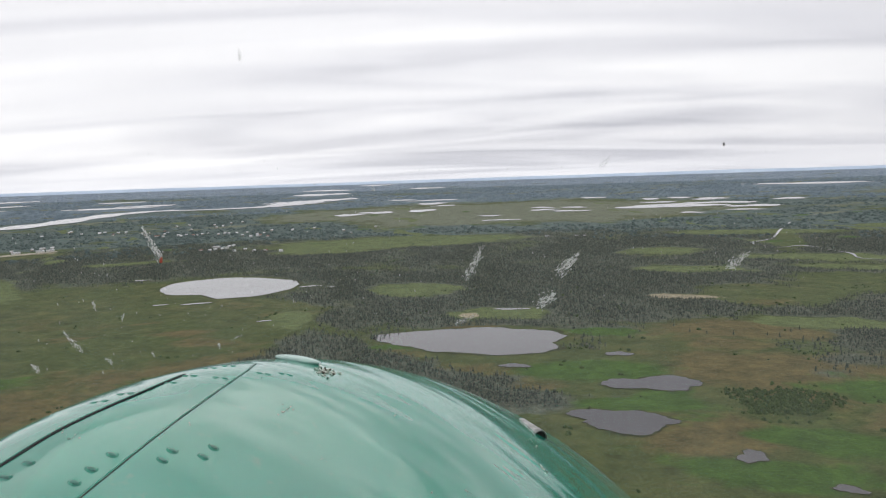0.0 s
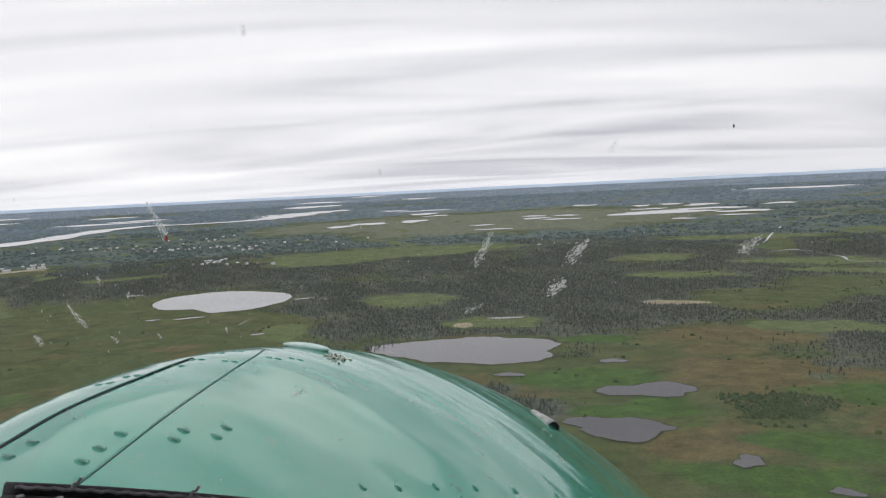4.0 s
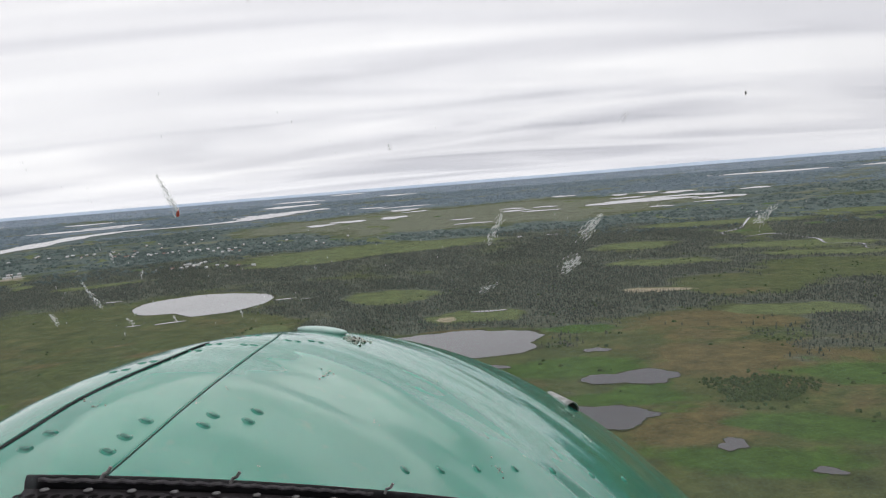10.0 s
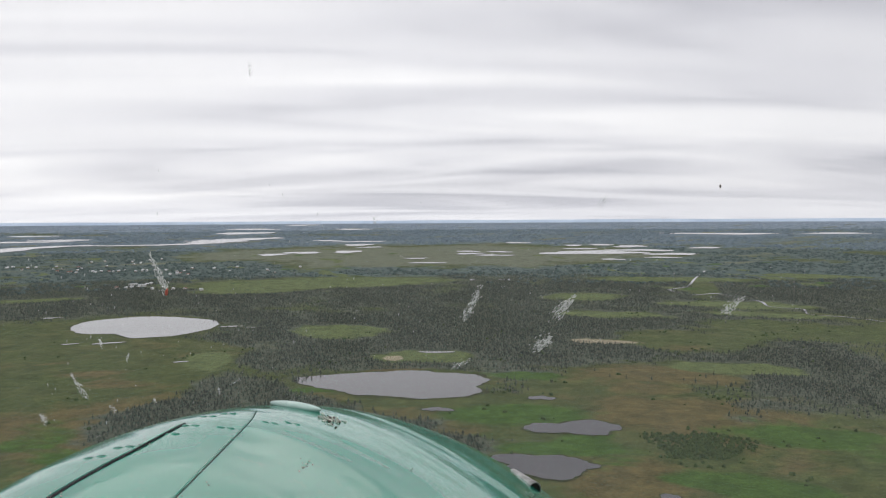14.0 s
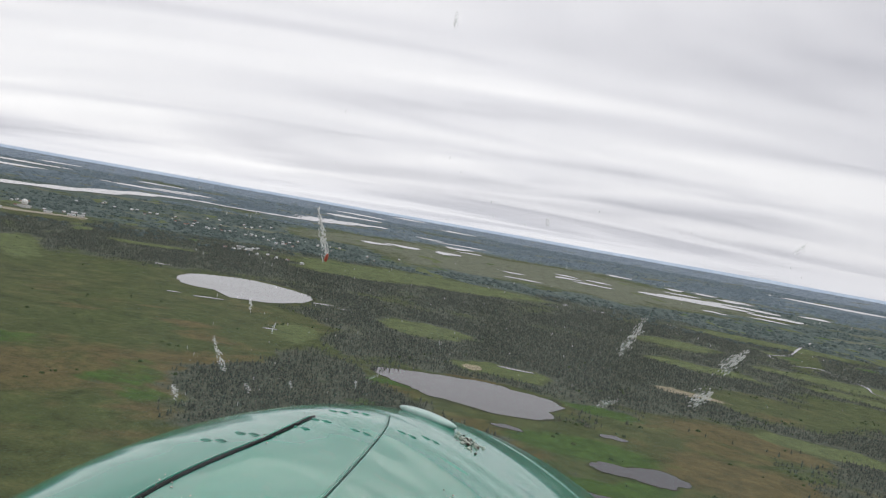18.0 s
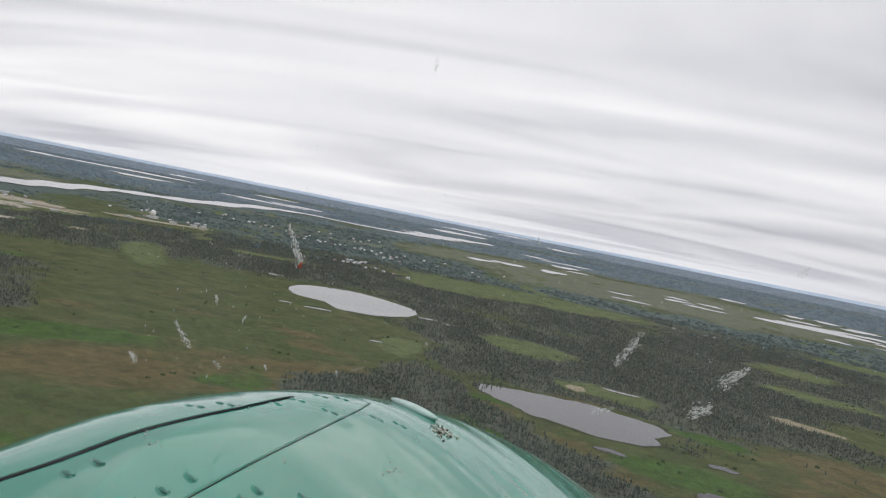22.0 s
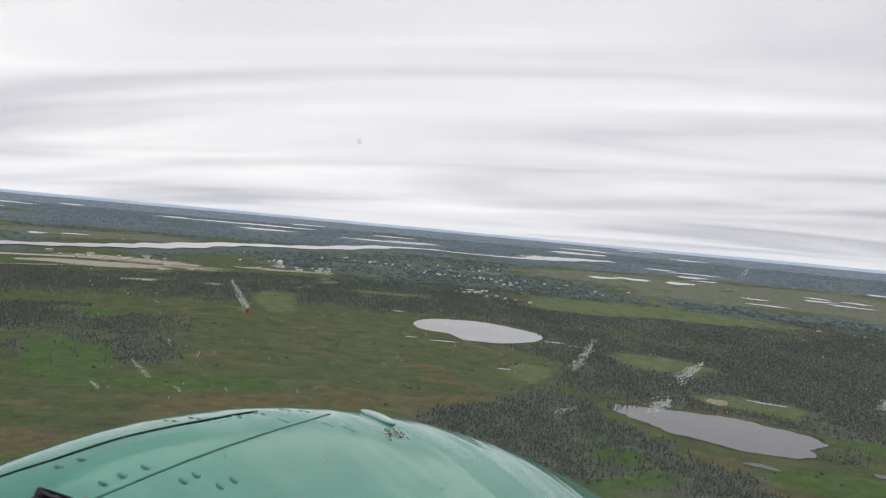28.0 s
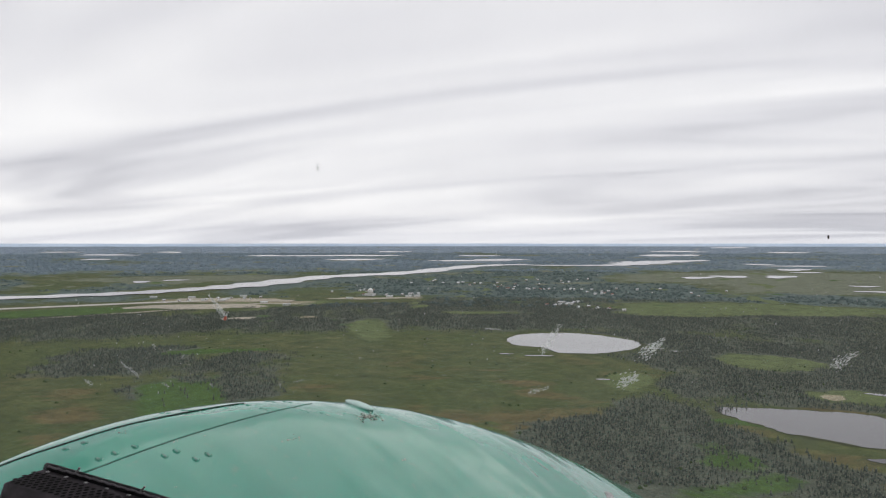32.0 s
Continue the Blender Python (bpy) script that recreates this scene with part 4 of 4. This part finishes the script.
bowed(0.0, 0.006, gl, "outer_pane")
# Added second pane: its pale translucent film lifts the darks like glare and haze.
hz = bpy.data.materials.new("dusty_haze_glass")
hz.use_nodes = True
ht = hz.node_tree
ht.nodes.clear()
tr2, ts, mx2, go2, nz, rp2, tc = (ht.nodes.new(k) for k in ("ShaderNodeBsdfTransparent", "ShaderNodeBsdfTranslucent", "ShaderNodeMixShader",
                                                        "ShaderNodeOutputMaterial", "ShaderNodeTexNoise", "ShaderNodeMapRange", "ShaderNodeTexCoord"))
ts.inputs[0].default_value = (0.93, 0.96, 1.0, 1)
nz.inputs["Scale"].default_value, nz.inputs["Detail"].default_value = 9.0, 6.0
rp2.inputs["From Min"].default_value, rp2.inputs["From Max"].default_value = 0.3, 0.7
rp2.inputs["To Min"].default_value, rp2.inputs["To Max"].default_value = 0.017, 0.028
for a, b in ((tc.outputs["Object"], nz.inputs["Vector"]), (nz.outputs[0], rp2.inputs["Value"]), (rp2.outputs[0], mx2.inputs[0]), (tr2.outputs[0], mx2.inputs[1]),
             (ts.outputs[0], mx2.inputs[2]), (mx2.outputs[0], go2.inputs[0])):
    ht.links.new(a, b)
bowed(0.0085, 0.002, hz, "inner_pane", "faintly dusty inner glass, added to veil the view like haze")


def dried(name, c, clear):
    """Dried film that lets part of the light through."""
    m = bpy.data.materials.new(name)
    m.use_nodes = True
    t = m.node_tree
    t.nodes.clear()
    a, b, d, q, s, o = (t.nodes.new(k) for k in ("ShaderNodeBsdfTransparent", "ShaderNodeBsdfTranslucent", "ShaderNodeBsdfDiffuse", "ShaderNodeMixShader",
                                                 "ShaderNodeMixShader", "ShaderNodeOutputMaterial"))
    b.inputs[0].default_value = d.inputs[0].default_value = (*c, 1)
    q.inputs[0].default_value, s.inputs[0].default_value = 0.35, clear
    for x, y in ((b.outputs[0], q.inputs[1]), (d.outputs[0], q.inputs[2]), (q.outputs[0], s.inputs[1]), (a.outputs[0], s.inputs[2]), (s.outputs[0], o.inputs[0])):
        t.links.new(x, y)
    return m


VEIL = dried("dried_veil", (0.92, 0.92, 0.92), 0.86)
SPLASH, BLOOD = dried("dried_splash", (0.92, 0.92, 0.90), 0.62), dried("dried_red", (0.65, 0.20, 0.14), 0.3)


def on_glass(turn, z, inset):
    """A frame on the screen's inner face: x along it, y through it, z up."""
    return Matrix.Translation(glass(turn, z, inset)) @ Matrix.Rotation(radians(turn - 90), 4, "Z")


def splash(a0, z0, a1, z1, width, n, seed, red=False):
    """A smear of dried droplets, thick at its head and thin at its tail."""
    rq = random.Random(seed)
    th = thing("insect_splash", (0, 0, 0), "dried whitish insect splash on the windscreen", "splash", "splashes on the windscreen")
    th.matrix_world = screen.matrix_world.copy()
    bend = 180 / math.pi / BOW
    lean = math.atan2(z1 - z0, -(a1 - a0) / bend)
    bm = bmesh.new()
    for k in range(n):
        t = rq.random() ** 0.8
        w = width * (0.25 + 0.75 * t) * (1 if t < 0.92 else 0.6)
        r = width * rq.uniform(0.02, 0.085)
        bmesh.ops.create_uvsphere(bm, u_segments=7, v_segments=4, radius=1.0,
                                  matrix=on_glass(a0 + (a1 - a0) * t + bend * rq.gauss(0, w * 0.45), z0 + (z1 - z0) * t + rq.gauss(0, w * 0.45), 0.008)
                                  @ Matrix.Rotation(-lean + rq.uniform(-0.25, 0.25), 4, "Y") @ Matrix.Diagonal((r * rq.uniform(1.2, 3.2), 0.0005, r * 0.6, 1)))
    part("smear", bm, SPLASH, th)
    # a thin veil under the droplets, ragged and widest towards the head
    bm = bmesh.new()
    left, right = [], []
    du, dz = -math.sin(lean), math.cos(lean)
    for k in range(13):
        t = k / 12
        w = width * (0.08 + 0.62 * t) * math.sqrt(max(0.02, 1 - max(0.0, (t - 0.75) / 0.25) ** 2))
        a, z = a0 + (a1 - a0) * t, z0 + (z1 - z0) * t
        for side, row in ((1, left), (-1, right)):
            g = side * w * rq.uniform(0.55, 1.15)
            row.append(bm.verts.new(glass(a - bend * du * g, z + dz * g, 0.0068)))
    for k in range(12):
        bm.faces.new((left[k], left[k + 1], right[k + 1], right[k]))
    part("veil", bm, VEIL, th, "thin whitish veil")
    if red:
        bm = bmesh.new()
        for k in range(5):
            bmesh.ops.create_uvsphere(bm, u_segments=7, v_segments=4, radius=1.0, matrix=on_glass(a1 + bend * rq.gauss(0, width * 0.3), z1 + rq.gauss(0, width * 0.3), 0.009)
                                      @ Matrix.Diagonal((width * 0.25, 0.0005, width * 0.2, 1)))
        part("head", bm, BLOOD, th, "reddish head")


# on the screen: tail degrees, metres up, head degrees, metres up, width, droplets, reddish head
SMEARS = (
        (172.1, 0.124, 169.9, 0.077, 0.0102, 44, True),
        (124.2, 0.024, 126.8, -0.046, 0.0150, 34, False),
        (110.2, -0.010, 113.3, -0.055, 0.0190, 34, False),
        (114.0, -0.102, 116.1, -0.123, 0.0200, 32, False),
        (87.4, -0.027, 89.9, -0.063, 0.0170, 26, False),
        (182.8, 0.023, 180.7, -0.008, 0.0054, 22, False),
        (186.9, 0.004, 185.9, -0.008, 0.0049, 14, False))
DABS = (
        (179.0, 0.045, 178.7, 0.038, 0.0045, 8, False),
        (175.2, 0.017, 175.4, 0.011, 0.0034, 8, False),
        (125.7, -0.130, 128.7, -0.142, 0.0106, 10, False),
        (106.0, 0.212, 107.0, 0.190, 0.0106, 10, False),
        (140.2, 0.166, 139.9, 0.155, 0.0074, 8, False),
        (157.9, 0.394, 157.8, 0.375, 0.0072, 8, False),
        (177.9, -0.028, 177.0, -0.038, 0.0040, 8, False),
        (152.2, -0.031, 152.1, -0.036, 0.0038, 5, False),
        (161.2, -0.070, 159.7, -0.067, 0.0034, 7, False),
        (163.0, -0.068, 162.9, -0.074, 0.0041, 6, False),
        (172.0, -0.045, 171.6, -0.052, 0.0036, 6, False))
for i, (a0, z0, a1, z1, w, n, red) in enumerate(SMEARS + DABS):
    splash(a0, z0, a1, z1, w * 1.2, int(n * 4.0), 300 + i, red)

# fine dried specks all over the glass
rq = random.Random(9)
bm = bmesh.new()
for k in range(560):
    m = on_glass(rq.uniform(78, 188), -0.13 + rq.uniform(0, 0.26) + abs(rq.gauss(0.0, 0.09)), 0.008)
    bmesh.ops.create_circle(bm, cap_ends=True, segments=6, radius=rq.choice((0.0005, 0.0006, 0.0006, 0.0008, 0.0011)),
                            matrix=m @ Matrix.Rotation(rq.uniform(-0.5, 0.5), 4, "Y") @ Matrix.Diagonal((1, 1, rq.choice((1, 1, 1.3, 2.2)), 1)) @ Matrix.Rotation(radians(90), 4, "X"))
tagged(part("speck", bm, SPLASH, screen, "fine whitish dried specks"), kind="stuff")


# insects and droplets dried on the paint itself
CRUST = plain("dried_crust", (0.40, 0.41, 0.36), 0.8, 0.2, 0.35, 120)
DARK_BIT = plain("dried_dark_bit", (0.07, 0.055, 0.045), 0.8, 0.2, 0.3, 120)


def cowl_splash(x, y, size, n, seed):
    """Bits of a burst insect stuck on the cowl."""
    rq = random.Random(seed)
    th = thing("insect_remains", (0, 0, 0), "dried insect remains stuck on the green cowl", "splash", "splashes on the cowl")
    th.matrix_world = nose.matrix_world.copy()
    for name, mat, count in (("crust", CRUST, n), ("dark_bit", DARK_BIT, max(2, n // 3))):
        bm = bmesh.new()
        for k in range(count):
            p = on_cowl(x + rq.gauss(0, size * 0.45), y + rq.gauss(0, size * 0.9), 0.0003)
            m = Matrix.Translation(p) @ across(p) @ Matrix.Rotation(rq.uniform(0, 3.1), 4, "Z")
            r = size * rq.uniform(0.04, 0.15)
            bmesh.ops.create_uvsphere(bm, u_segments=7, v_segments=5, radius=1.0, matrix=m @ Matrix.Diagonal((r * rq.uniform(0.6, 1.6), r * rq.uniform(0.4, 1.2), r * rq.uniform(0.3, 1.2), 1)))
        part(name, bm, mat, th)


for i, (x, y, size, n) in enumerate(((-0.420, -0.268, 0.019, 60), (-0.630, -0.728, 0.007, 8), (-0.605, -0.747, 0.007, 7), (-0.599, -0.580, 0.009, 8), (-0.522, -0.698, 0.005, 5),
                                     (-0.427, -0.512, 0.009, 9), (-0.295, -0.328, 0.006, 5), (-0.358, -0.587, 0.004, 4), (-0.506, -0.655, 0.004, 4), (-0.051, 0.082, 0.013, 8),
                                     (-0.042, -0.062, 0.013, 9), (-0.180, -0.423, 0.006, 5), (-0.447, -0.774, 0.004, 4), (-0.223, -0.518, 0.011, 8))):
    cowl_splash(x, y, size, n, 500 + i)
bm = bmesh.new()
bmesh.ops.create_uvsphere(bm, u_segments=8, v_segments=5, radius=1.0, matrix=on_glass(90.5, 0.235, 0.0085) @ Matrix.Diagonal((0.0022, 0.0008, 0.0046, 1)))
part("dark_speck", bm, DARK_BIT, screen, "small dark dried speck")
